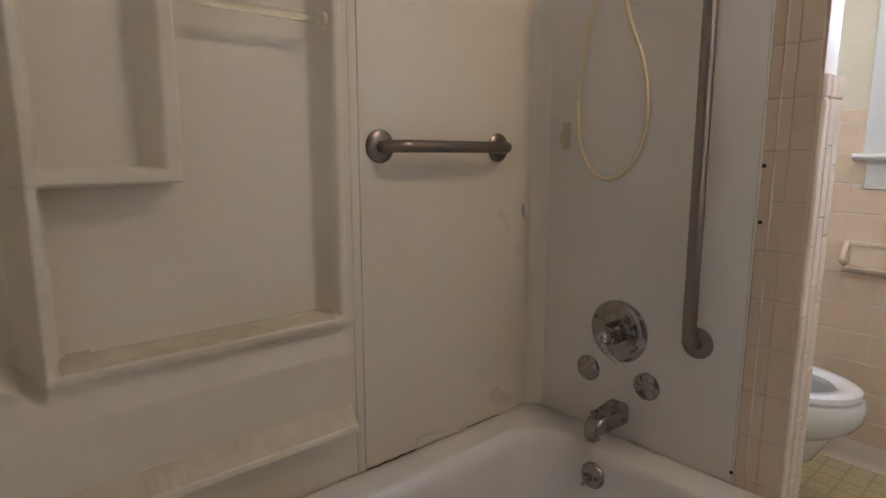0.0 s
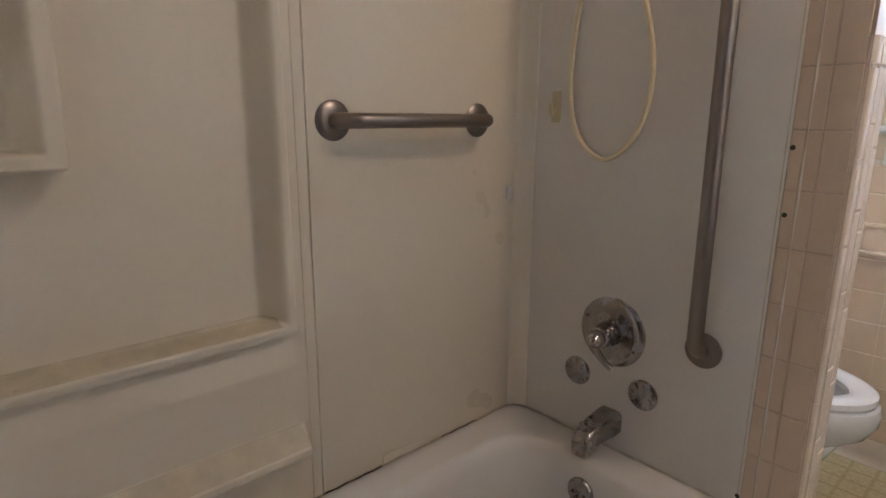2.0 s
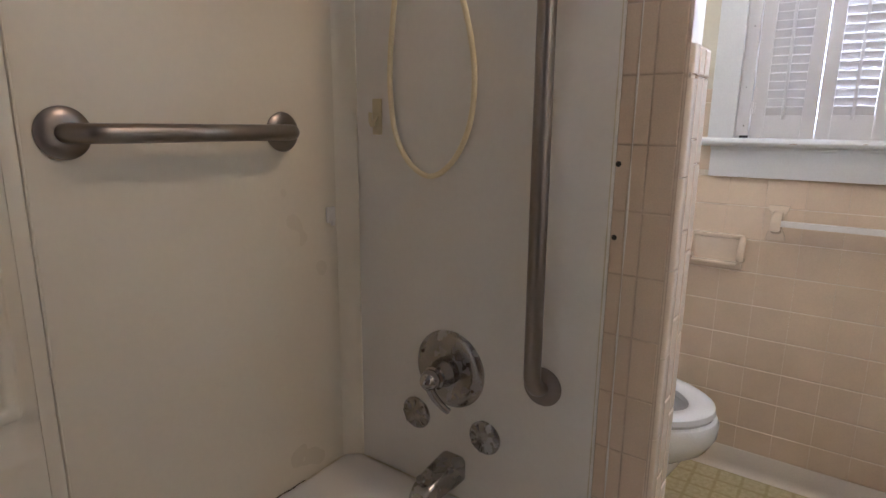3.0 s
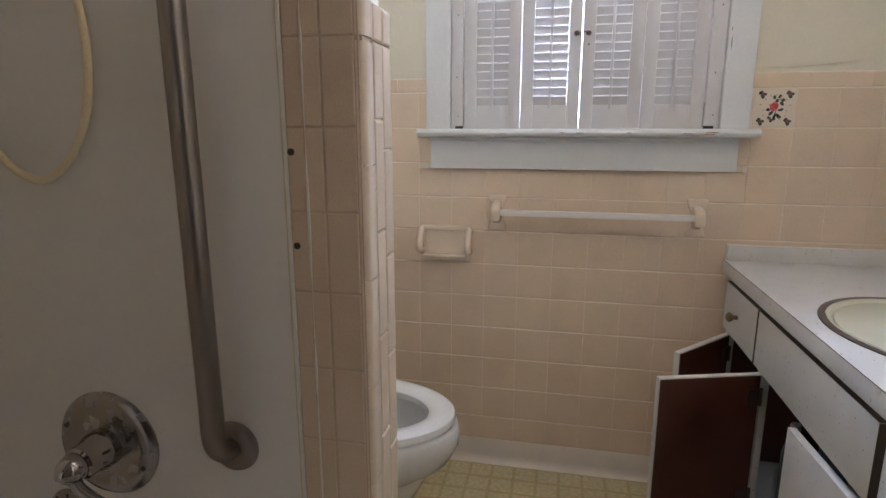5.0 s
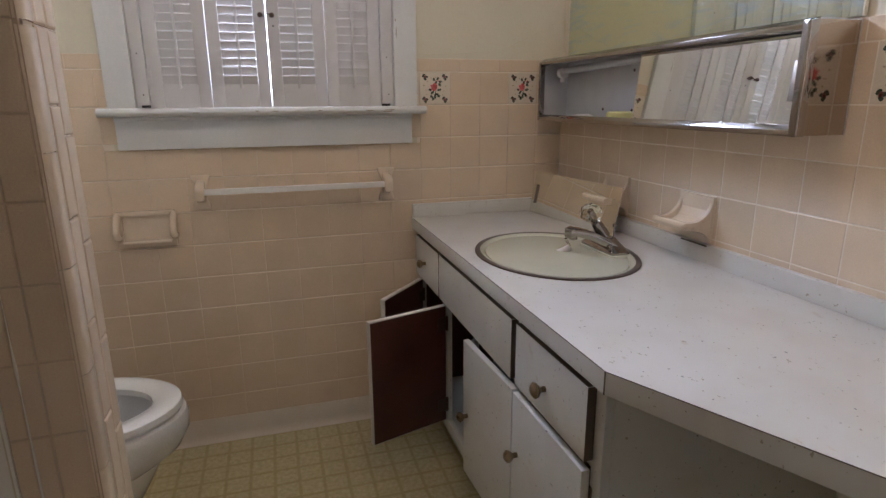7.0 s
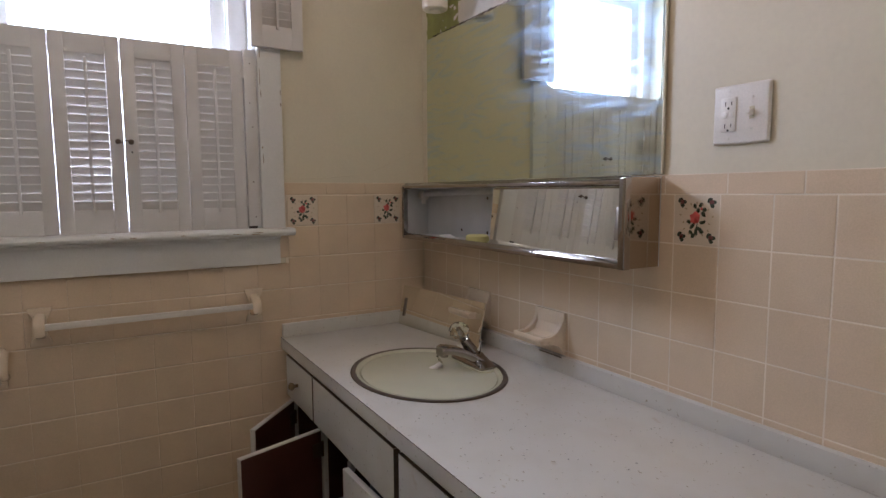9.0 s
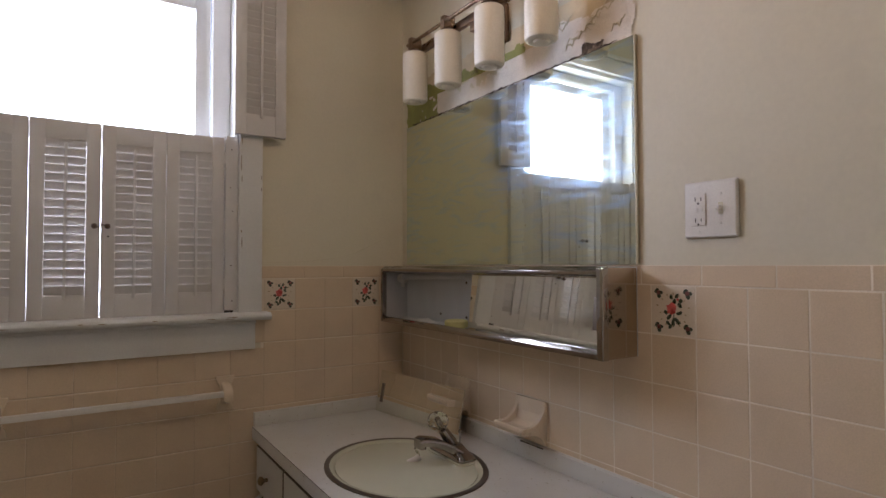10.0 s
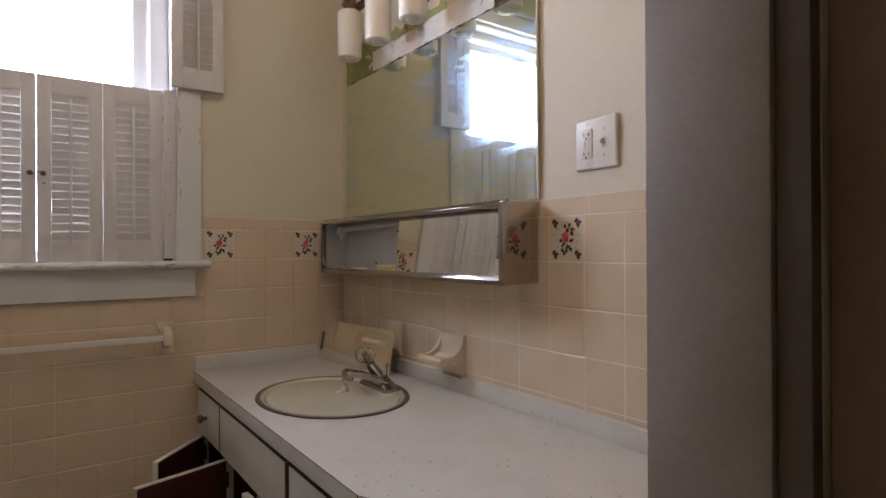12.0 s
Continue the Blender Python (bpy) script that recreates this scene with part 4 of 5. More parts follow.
def vanity():
    v = thing("vanity_cabinet", (2.08, -0.62, 0), "white speckled laminate vanity cabinet with two doors open", "vanity cabinet")
    bx0, bx1, by = 1.440, W - 0.004, S + 0.006
    t = 0.018
    z0, z1 = 0.09, 0.742
    part("side_panel", boxed(bx0, bx0 + t, by, FR - 0.0185, z0, z1, bevel=0.001), M["laminate"], v)
    part("side_panel", boxed(bx1 - t, bx1, by, FR - 0.0005, z0, z1), M["wood"], v)
    part("partition", boxed(1.768, 1.768 + t, by, FR - 0.0005, z0, z1 - 0.001), M["wood"], v)
    part("bottom_panel", boxed(bx0 + t, bx1 - t, by, FR - 0.0005, z0 + 0.02, z0 + 0.036), M["cab_in"], v)
    # back panel and plinth share one even near-black colour
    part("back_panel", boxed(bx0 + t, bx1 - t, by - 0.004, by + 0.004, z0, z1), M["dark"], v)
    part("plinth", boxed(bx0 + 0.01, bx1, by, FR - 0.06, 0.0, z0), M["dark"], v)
    fr = part("face_frame", boxed(bx0, 1.473, FR - 0.018, FR, z0 + 0.03, z1, bevel=0.0008), M["laminate"], v)
    for a, b, c, d in ((1.765, 1.797, z0 + 0.03, z1), (2.345, 2.385, z0 + 0.03, z1), (2.664, bx1, z0 + 0.03, z1), (1.473, 1.765, 0.715, z1), (1.797, 2.345, 0.715, z1), (2.385, 2.664, 0.715, z1), (1.473, 1.765, 0.562, 0.585), (1.797, 2.345, 0.562, 0.585), (2.385, 2.664, 0.562, 0.585), (1.473, 1.765, z0 + 0.03, 0.150), (1.797, 2.345, z0 + 0.03, 0.150), (2.385, 2.664, z0 + 0.03, 0.150)):
        part("frame_rail", boxed(a, b, FR - 0.0175, FR - 0.0004, c, d, bevel=0.0008), M["laminate"], fr)
    d0 = front("drawer", v, 2.379, 2.668, 0.578, 0.722)
    knob(d0, 2.535, FR + 0.018, 0.648, (0, 1, 0))
    front("false_front", v, 1.792, 2.368, 0.578, 0.722)
    d1 = front("drawer", v, 1.468, 1.766, 0.578, 0.722)
    knob(d1, 1.622, FR + 0.018, 0.640, (0, 1, 0), 0.0155)

    def door(x_hinge, width, ang, z0, z1, inner, knob_at, label):
        """A door hinged at x_hinge; width is signed, ang in degrees opens it into the room."""
        th = thing("cabinet_door", (0, 0, 0), label, "door")
        s = 1 if width > 0 else -1
        a, b = sorted((0, width))
        slab = part("door", boxed(a, b, 0.0005, 0.017, z0, z1, bevel=0.001), M["laminate"], v, label)
        liner = part("door_lining", boxed(a + 0.003, b - 0.003, -0.0012, 0.0008, z0 + 0.003, z1 - 0.003), inner, slab, "reddish brown inner face")
        knob(slab, width - s * 0.03, 0.017, knob_at, (0, 1, 0))
        for z in (z0 + 0.06, z1 - 0.06):
            bm = boxed(s * 0.001, s * 0.035, -0.005, -0.0015, z - 0.022, z + 0.022) if s > 0 else boxed(-0.035, -0.001, -0.005, -0.0015, z - 0.022, z + 0.022)
            tube(bm, [(0, -0.004, z - 0.024), (0, -0.004, z + 0.024)], 0.004, 8)
            part("hinge", bm, M["hinge"], slab)
        slab.matrix_basis = pose(x_hinge, FR + 0.004, 0, 0, 0, ang * (1 if s > 0 else -1))
        for ch in slab.children:
            ch.matrix_parent_inverse = Matrix.Identity(4)
            ch.matrix_basis = Matrix.Identity(4)
        slab.matrix_parent_inverse = v.matrix_basis.inverted()
        bpy.data.objects.remove(th)
    door(2.636, -0.262, 43, 0.155, 0.562, M["wood"], 0.42, "open white laminate door with a brown inner face")
    door(2.340, -0.272, 73, 0.155, 0.562, M["wood"], 0.42, "wide open white laminate door with a brown inner face")
    door(1.776, 0.296, 3, 0.155, 0.560, M["wood"], 0.345, "white laminate door standing slightly ajar")
    door(1.468, 0.296, 0.5, 0.155, 0.560, M["wood"], 0.42, "closed white laminate door")


vanity()


def countertop():
    th = thing("countertop", (1.9, -0.6, 0.742), "white speckled laminate countertop with low backsplash", "countertop")
    y1 = -0.313
    x1, xd = W - 0.001, 1.408
    pts = [(x1, S + 0.001), (x1, y1), (xd, y1), (0.832, -0.592), (0.832, S + 0.001)]
    bm = prism(B(), pts, "z", CT - 0.041, CT, bevel=0.0012)
    top = part("worktop", bm, M["laminate"], th)
    cut = new("sink_cutout", bpy.data.meshes.new("sink_cutout"))
    bm2 = loft(B(), [oval(2.070, -0.566, 0.242, 0.196, 0.6), oval(2.070, -0.566, 0.242, 0.196, 0.9)])
    bm2.to_mesh(cut.data)
    bm2.free()
    mod = top.modifiers.new("hole", "BOOLEAN")
    mod.operation, mod.object, mod.solver = "DIFFERENCE", cut, "EXACT"
    bpy.context.view_layer.update()
    me = bpy.data.meshes.new_from_object(top.evaluated_get(bpy.context.evaluated_depsgraph_get()))
    top.modifiers.clear()
    top.data = me
    bpy.data.objects.remove(cut)
    part("backsplash", boxed(0.833, W - 0.022, S + 0.001, S + 0.020, CT + 0.0003, CT + 0.048, bevel=0.001), M["laminate"], th)
    part("backsplash", boxed(W - 0.021, W - 0.001, S + 0.001, y1 - 0.004, CT + 0.0003, CT + 0.048, bevel=0.001), M["laminate"], th)
    part("edge_seam", boxed(xd, x1, y1 - 0.0002, y1 + 0.0008, CT - 0.0015, CT - 0.0002), M["lam_edge"], th, "dark laminate seam")
    part("edge_seam", tube(B(), [(xd, y1 + 0.0002, CT - 0.001), (0.834, -0.5918, CT - 0.001)], 0.0009, 6), M["lam_edge"], th, "dark laminate seam")
    part("edge_seam", tube(B(), [(xd, y1 + 0.0003, CT - 0.001), (xd, y1 + 0.0003, CT - 0.041)], 0.0013, 6), M["lam_edge"], th, "dark laminate seam")


countertop()


def sink():
    cx, cy, a, b = 2.072, -0.568, 0.258, 0.214
    th = thing("sink", (cx, cy, 0.62), "oval cream enamel sink with a dark metal ring in the countertop", "sink")

    def ring(d, z):
        return oval(cx, cy, a - d, b - d, z)
    part("ring", loft(B(), [ring(0.0, CT + 0.0004), ring(0.001, CT + 0.0030), ring(0.012, CT + 0.0040), ring(0.015, CT + 0.0030), ring(0.015, CT + 0.0004), ring(0.0, CT + 0.0004)], False, False), M["sinkrim"], th, "tarnished dark metal ring")
    bm = loft(B(), [ring(0.0155, CT + 0.0005), ring(0.0155, CT + 0.0030), ring(0.022, CT + 0.0030), ring(0.031, CT - 0.003), ring(0.039, CT - 0.030), ring(0.056, CT - 0.080), ring(0.088, CT - 0.120), ring(0.14, CT - 0.136), ring(0.19, CT - 0.139),
                    ring(0.19, CT - 0.150), ring(0.12, CT - 0.146), ring(0.072, CT - 0.125), ring(0.044, CT - 0.082), ring(0.029, CT - 0.030), ring(0.024, CT - 0.003)], False, True)
    part("basin", bm, M["sink"], th)
    part("faucet_deck", prism(B(), [(p[0], p[1]) for p in rrect(cx - 0.0, cy - 0.152, 0.095, 0.030, 0.025, 0, 5)], "z", CT - 0.006, CT + 0.002, bevel=0.0008), M["sink"], th)
    part("drain", lathe(B(), [(0.021, 0), (0.021, 0.003), (0.012, 0.005), (0, 0.005)], (0, 0, 1), (cx, cy, CT - 0.1385), 20), M["chrome"], th)


def faucet():
    cx, y, z = 2.070, -0.724, CT + 0.0025
    th = thing("faucet", (cx, y, z), "chrome single-knob sink faucet with a faceted clear handle", "faucet")
    bm = B()
    loft(bm, [[(cx + p[0], y + p[1], z + h) for p in rrect(0, 0, hx, hy, r, 0, 4)] for hx, hy, r, h in ((0.082, 0.028, 0.006, 0), (0.082, 0.028, 0.006, 0.006), (0.074, 0.023, 0.006, 0.013), (0.040, 0.021, 0.008, 0.027), (0.030, 0.019, 0.008, 0.034))])
    part("base_plate", bm, M["chrome"], th)
    rings = []
    for t, hx, hz, zz in ((-0.016, 0.064, 0.004, 0.010), (0.004, 0.058, 0.010, 0.018), (0.024, 0.044, 0.013, 0.028), (0.046, 0.030, 0.013, 0.040), (0.075, 0.023, 0.012, 0.050), (0.104, 0.021, 0.012, 0.056), (0.118, 0.019, 0.013, 0.051)):
        rings.append([(cx + p[0], y + t, z + zz + p[1]) for p in rrect(0, 0, hx, hz, 0.005, 0, 3)])
    part("spout", loft(B(), rings), M["chrome"], th)
    part("aerator", lathe(B(), [(0.011, 0), (0.011, 0.014), (0.009, 0.016), (0, 0.016)], (0, 0, -1), (cx, y + 0.101, z + 0.048), 18), M["chrome"], th)
    neck = part("neck", tube(B(), [(cx, y + 0.004, z + 0.036), (cx, y + 0.034, z + 0.078)], lambda t: 0.018 - 0.004 * t, 18), M["chrome"], th)
    bm = B()
    c = Vector((cx, y + 0.050, z + 0.105))
    bmesh.ops.create_icosphere(bm, subdivisions=2, radius=0.032, matrix=Matrix.Translation(c) @ Matrix.Scale(0.86, 4, (0, 0, 1)))
    part("handle", bm, M["acrylic"], th, "faceted clear acrylic knob", smooth=0)
    part("handle_core", tube(B(), [(cx, y + 0.034, z + 0.076), (cx, y + 0.052, z + 0.108)], 0.006, 12), M["chrome"], neck)
    part("lift_rod", tube(B(), [(cx - 0.002, y - 0.024, z + 0.01), (cx - 0.002, y - 0.026, z + 0.062)], 0.0022, 8), M["chrome"], th)
    part("lift_rod_tip", lathe(B(), [(0.005, 0), (0.006, 0.004), (0.004, 0.009), (0, 0.010)], (0, 0, 1), (cx - 0.002, y - 0.026, z + 0.060), 12), M["chrome"], th)


sink()
faucet()


def stopper():
    th = thing("sink_stopper", (2.11, -0.60, CT + 0.0), "small white plastic tag hanging from the faucet spout", "plastic tag")
    part("tag", tube(B(), bez([(2.095, -0.628, CT + 0.008), (2.10, -0.612, CT - 0.004), (2.108, -0.600, CT - 0.012)], 4), lambda t: 0.009 + 0.003 * t, 12), M["plastic"], th)
    part("cord", tube(B(), bez([(2.086, -0.608, CT + 0.036), (2.094, -0.618, CT + 0.025), (2.096, -0.628, CT + 0.010)], 4), 0.003, 6), M["acrylic"], th)


stopper()


def mirror_door_loose():
    """A sliding mirror door leaning on the backsplash."""
    th = thing("loose_mirror_door", (2.4, -0.79, CT), "loose sliding mirror panel leaning in the counter corner", "mirror")
    p0, p1 = Vector((2.664, -0.766, CT + 0.001)), Vector((2.188, -0.823, CT + 0.001))
    d = (p1 - p0).normalized()
    n = Vector((d.y, -d.x, 0)).normalized()
    n = n if n.y > 0 else -n
    up = (Vector((0, 0, 1)) - n * 0.20).normalized()
    w, h, t = (p1 - p0).length, 0.153, 0.004
    back = up.cross(d)
    back = back if back.y < 0 else -back
    bm = B()
    m = Matrix.Translation(p0) @ Matrix((d, up, back)).transposed().to_4x4()
    box(bm, 0, w, 0, h, 0, t, bevel=0.0004, seg=1, m=m)
    part("pane", bm, M["mirror_clean"], th)
    part("finger_pull", box(B(), 0.022, 0.036, 0.035, 0.105, -0.003, 0.0, bevel=0.001, m=m), M["steel"], th)


mirror_door_loose()


def shelf_dish(x, z0, z1, half, label):
    """A ceramic dish that stands out from the wall: back plate, curved cheeks and a lipped tray."""
    th = thing("soap_holder", (x, S, z0), label, "soap dish")
    h = z1 - z0
    y = S + 0.0038
    part("back_plate", boxed(x - half, x + half, y - 0.004, y + 0.009, z0, z1, bevel=0.0035), M["beige"], th)
    top = [(y + 0.007, z1 - 0.003)] + [(y + 0.007 + 0.058 * (1 - math.cos(a)), z1 - 0.003 - 0.50 * h * math.sin(a)) for a in (math.pi / 2 * k / 8 for k in range(1, 9))]
    top += [(y + 0.084, z1 - 0.515 * h), (y + 0.091, z1 - 0.54 * h), (y + 0.092, z1 - 0.60 * h), (y + 0.088, z1 - 0.68 * h)]
    low = [(y + 0.070 - 0.062 * math.sin(a), z1 - 0.70 * h - 0.29 * h * (1 - math.cos(a))) for a in (math.pi / 2 * k / 7 for k in range(0, 8))]
    for s0, s1 in ((-half + 0.001, -half + 0.013), (half - 0.013, half - 0.001)):
        part("cheek", prism(B(), top + low, "x", x + s0, x + s1, bevel=0.0022), M["beige"], th)
    floor = [(y + 0.008, z1 - 0.30 * h), (y + 0.020, z1 - 0.52 * h), (y + 0.040, z1 - 0.60 * h), (y + 0.070, z1 - 0.60 * h), (y + 0.078, z1 - 0.525 * h), (y + 0.086, z1 - 0.515 * h), (y + 0.091, z1 - 0.54 * h), (y + 0.092, z1 - 0.60 * h), (y + 0.087, z1 - 0.69 * h)]
    part("tray", prism(B(), floor + low, "x", x - half + 0.0135, x + half - 0.0135, bevel=0.001), M["beige"], th)
    return th


shelf_dish(1.924, 0.833, 0.954, 0.063, "peach ceramic soap dish on the tiles above the backsplash")
shelf_dish(2.292, 0.838, 0.959, 0.066, "peach ceramic cup holder behind the loose mirror panel")
# thin dark strip along the backsplash's upper edge, below the soap dish
tagged(obj("trim_gap", boxed(1.86, 1.955, S + 0.0200, S + 0.0215, CT + 0.044, CT + 0.0475), M["mould"]), "thin dark strip on the backsplash edge", kind="structure")


# ---- mirror, cabinet and lamp ----
def wall_mirror():
    th = thing("wall_mirror", (2.1, S, 1.335), "large frameless hazy mirror on the wall above the cabinet", "mirror")
    part("glass", boxed(1.552, 2.650, S + 0.0038, S + 0.0095, 1.336, 1.879, bevel=0.0006, seg=1), M["mirror"], th)
    part("side_channel", boxed(1.548, 1.5515, S + 0.0038, S + 0.011, 1.336, 1.879), M["stain"], th)


def medicine_cabinet():
    x0, x1, z0, z1, yf = 1.552, 2.648, 1.122, 1.331, S + 0.124
    th = thing("mirror_cabinet", (2.1, S, z0), "low chrome-framed cabinet with one sliding mirror door, half open", "wall cabinet")
    yb = S + 0.0062
    t = 0.003
    part("back_panel", boxed(x0, x1, yb, yb + 0.003, z0, z1), M["cab_in"], th)
    part("bottom_panel", boxed(x0 + 0.0022, x1 - 0.0022, yb + 0.003, yf - 0.018, z0, z0 + 0.011), M["cab_in"], th)
    part("top_panel", boxed(x0, x1, yb + 0.003, yf - 0.018, z1 - t, z1), M["cab_in"], th)
    part("side_panel", boxed(x0, x0 + 0.002, yb + 0.003, yf - 0.0185, z0, z1 - t), M["polished"], th, "mirrored chrome side")
    part("side_panel", boxed(x1 - 0.002, x1, yb + 0.003, yf - 0.018, z0 + t, z1 - t), M["cab_in"], th)
    w, d = 0.020, 0.018
    part("frame_rail", prism(B(), [(yf - d, z0 - 0.001), (yf, z0 - 0.001), (yf, z0 + w * 0.5), (yf - 0.006, z0 + w), (yf - d, z0 + w)], "x", x0 - 0.001, x1, bevel=0.0008), M["chrome"], th, "chrome frame")
    part("frame_rail", prism(B(), [(yf - d, z1 + 0.001), (yf, z1 - 0.010), (yf, z1 - w * 0.9), (yf - 0.006, z1 - w - 0.003), (yf - d, z1 - w)], "x", x0 - 0.001, x1, bevel=0.0008), M["chrome"], th, "chrome frame")
    part("frame_stile", boxed(x0 - 0.002, x0 + 0.018, yf - d, yf + 0.002, z0 - 0.002, z1 - 0.004, bevel=0.003), M["chrome"], th, "chrome frame")
    part("frame_stile", boxed(x1 - 0.014, x1, yf - d, yf + 0.001, z0, z1 - 0.012, bevel=0.002), M["chrome"], th, "chrome frame")
    tilt = pose(0, yf - 0.015, z0 + w - 0.002, 5.5)
    door = part("sliding_door", box(B(), x0 + 0.017, 2.088, -0.002, 0.002, 0, z1 - z0 - 2 * w + 0.004, bevel=0.0005, seg=1, m=tilt), M["mirror_clean"], th, "sliding mirror door")
    part("finger_pull", box(B(), x0 + 0.030, x0 + 0.046, 0.002, 0.0035, 0.045, 0.12, bevel=0.0006, m=tilt), M["steel"], door)
    part("tube_socket", tube(B(), [(x1 - 0.03, yb + 0.045, z1 - 0.045), (x1 - 0.055, yb + 0.045, z1 - 0.047)], 0.018, 16), M["plastic"], th)
    part("socket_pin", tube(B(), [(x1 - 0.042, yb + 0.045, z1 - 0.06), (x1 - 0.042, yb + 0.045, z1 - 0.078)], 0.008, 10), M["plastic"], th)
    part("tube_cover", tube(B(), [(x1 - 0.055, yb + 0.045, z1 - 0.040), (x0 + 0.3, yb + 0.045, z1 - 0.022)], 0.011, 12), M["cab_in"], th)
    for x, z in ((2.40, z0 + 0.04), (2.24, z1 - 0.055), (2.24, z0 + 0.038), (2.53, z1 - 0.03)):
        part("rivet", lathe(B(), [(0.005, 0), (0.004, 0.002), (0, 0.003)], (0, 1, 0), (x, yb + 0.003, z), 10), M["hinge"], th)
    zs = z0 + 0.0112
    pp = thing("folded_paper", (2.45, yf - 0.045, zs), "small folded white paper lying in the mirror cabinet", "paper")
    bm = boxed(2.37, 2.53, yf - 0.082, yf - 0.024, zs + 0.0003, zs + 0.002)
    prism(bm, [(2.37, zs + 0.0022), (2.50, zs + 0.0022), (2.42, zs + 0.013)], "y", yf - 0.076, yf - 0.028)
    part("sheet", bm, M["paper"], pp)
    sp = thing("yellow_sponge", (2.22, yf - 0.05, zs), "small round yellow sponge in the mirror cabinet", "sponge")
    part("sponge_body", lathe(B(), [(0.036, 0), (0.039, 0.004), (0.038, 0.020), (0.033, 0.024), (0, 0.025)], (0, 0, 1), (2.22, yf - 0.060, zs), 24), M["sponge"], sp)


def vanity_light():
    th = thing("vanity_light", (2.09, S, 2.1), "bronze bar light with four opal glass cylinder shades, switched off", "wall lamp")
    y, z = S + 0.105, 2.118
    part("back_plate", boxed(2.02, 2.17, S + 0.001, S + 0.018, 2.02, 2.14, bevel=0.004), M["bronze"], th)
    part("arm", boxed(2.075, 2.115, S + 0.018, y - 0.022, 2.065, 2.095, bevel=0.003), M["bronze"], th)
    part("cross_bar", boxed(1.735, 2.445, y - 0.036, y - 0.020, 2.094, 2.120, bevel=0.002), M["bronze"], th)
    part("rod", tube(B(), [(1.71, y + 0.012, 2.124), (2.45, y + 0.012, 2.124)], 0.006, 12), M["bronze"], th)
    for x in (1.765, 1.985, 2.205, 2.418):
        part("holder", boxed(x - 0.011, x + 0.011, y - 0.021, y + 0.022, 2.100, 2.140, bevel=0.0015), M["bronze"], th)
        part("cap", lathe(B(), [(0.024, 0), (0.026, 0.004), (0.018, 0.012), (0.012, 0.018), (0, 0.018)], (0, 0, 1), (x, y, 2.086), 24), M["bronze"], th)
        sh = part("shade", lathe(B(), [(0.018, 2.088), (0.038, 2.087), (0.043, 2.083), (0.044, 2.074), (0.044, 1.925), (0.042, 1.917), (0.036, 1.913), (0.030, 1.9125), (0.029, 1.916), (0.022, 1.916), (0.020, 1.909), (0.008, 1.906), (0, 1.906)], (0, 0, 1), (x, y, 0), 36), M["opal"], th, "opal glass cylinder shade")


wall_mirror()
medicine_cabinet()
vanity_light()


def patch(name, x0, x1, z0, z1, seed, cut, material, label, depth=0.0, n=0.006, cuts=None):
    """A ragged thin layer on the mirror wall."""
    me = bpy.data.meshes.new(name)
    nx, nz = int((x1 - x0) / n), int((z1 - z0) / n)
    verts, faces, idx = [], [], {}

    def vid(i, j):
        if (i, j) not in idx:
            x, z = x0 + i * n, z0 + j * n
            k = noise.noise(Vector((x * 40, z * 40, seed))) * 0.0009
            idx[i, j] = len(verts)
            verts.append((x, S + 0.0016 + depth + k, z))
        return idx[i, j]
    for i in range(nx):
        for j in range(nz):
            x, z = x0 + (i + 0.5) * n, z0 + (j + 0.5) * n
            u, v = (i + 0.5) / nx, (j + 0.5) / nz
            e = noise.noise(Vector((x * 9, z * 9, seed))) + 0.5 * noise.noise(Vector((x * 30, z * 30, seed + 3)))
            border = min(u * (x1 - x0), (1 - u) * (x1 - x0), (1 - v) * (z1 - z0)) / 0.03
            if (cuts or (lambda x, z: 0))(x, z) + e * 0.8 + min(border, 1.2) - 0.6 > cut:
                faces.append((vid(i, j), vid(i + 1, j), vid(i + 1, j + 1), vid(i, j + 1)))
    me.from_pydata(verts, [], faces)
    me.polygons.foreach_set("use_smooth", [True] * len(me.polygons))
    me.materials.append(material)
    tagged(new(name, me), label, kind="structure")


# ragged patch that paints the lamp shades' orange shadow onto the wall
patch("trim_bare_plaster", 1.60, 2.60, 1.96, 2.07, 4.0, 0.02, M["orange_shadow"], "painted orange shadow on the wall under the lamp")
patch("trim_green_paint", 2.40, 2.66, 1.876, 2.03, 1.0, -0.15, M["green"], "old green paint left beside the mirror", depth=0.0022, cuts=lambda x, z: min(0.4, (x - 2.52) * 5 + (z - 1.93) * 2))
patch("trim_plaster_patch", 1.545, 2.575, 1.872, 1.992, 7.0, 0.0, M["plaster"], "rough white plaster patch above the mirror", depth=0.0018)
patch("trim_plaster_patch", 1.560, 1.84, 1.895, 2.015, 9.0, 0.12, M["plaster"], "rough torn plaster patch above the mirror", depth=0.0036, n=0.004)
patch("trim_green_line", 1.93, 2.58, 1.962, 2.010, 12.0, -0.12, M["green"], "strip of old green paint", depth=0.0034)
patch("trim_torn_hole", 1.62, 1.73, 1.878, 1.925, 15.0, 0.2, M["mould"], "dark torn hole in the plaster", depth=0.0052, n=0.003)
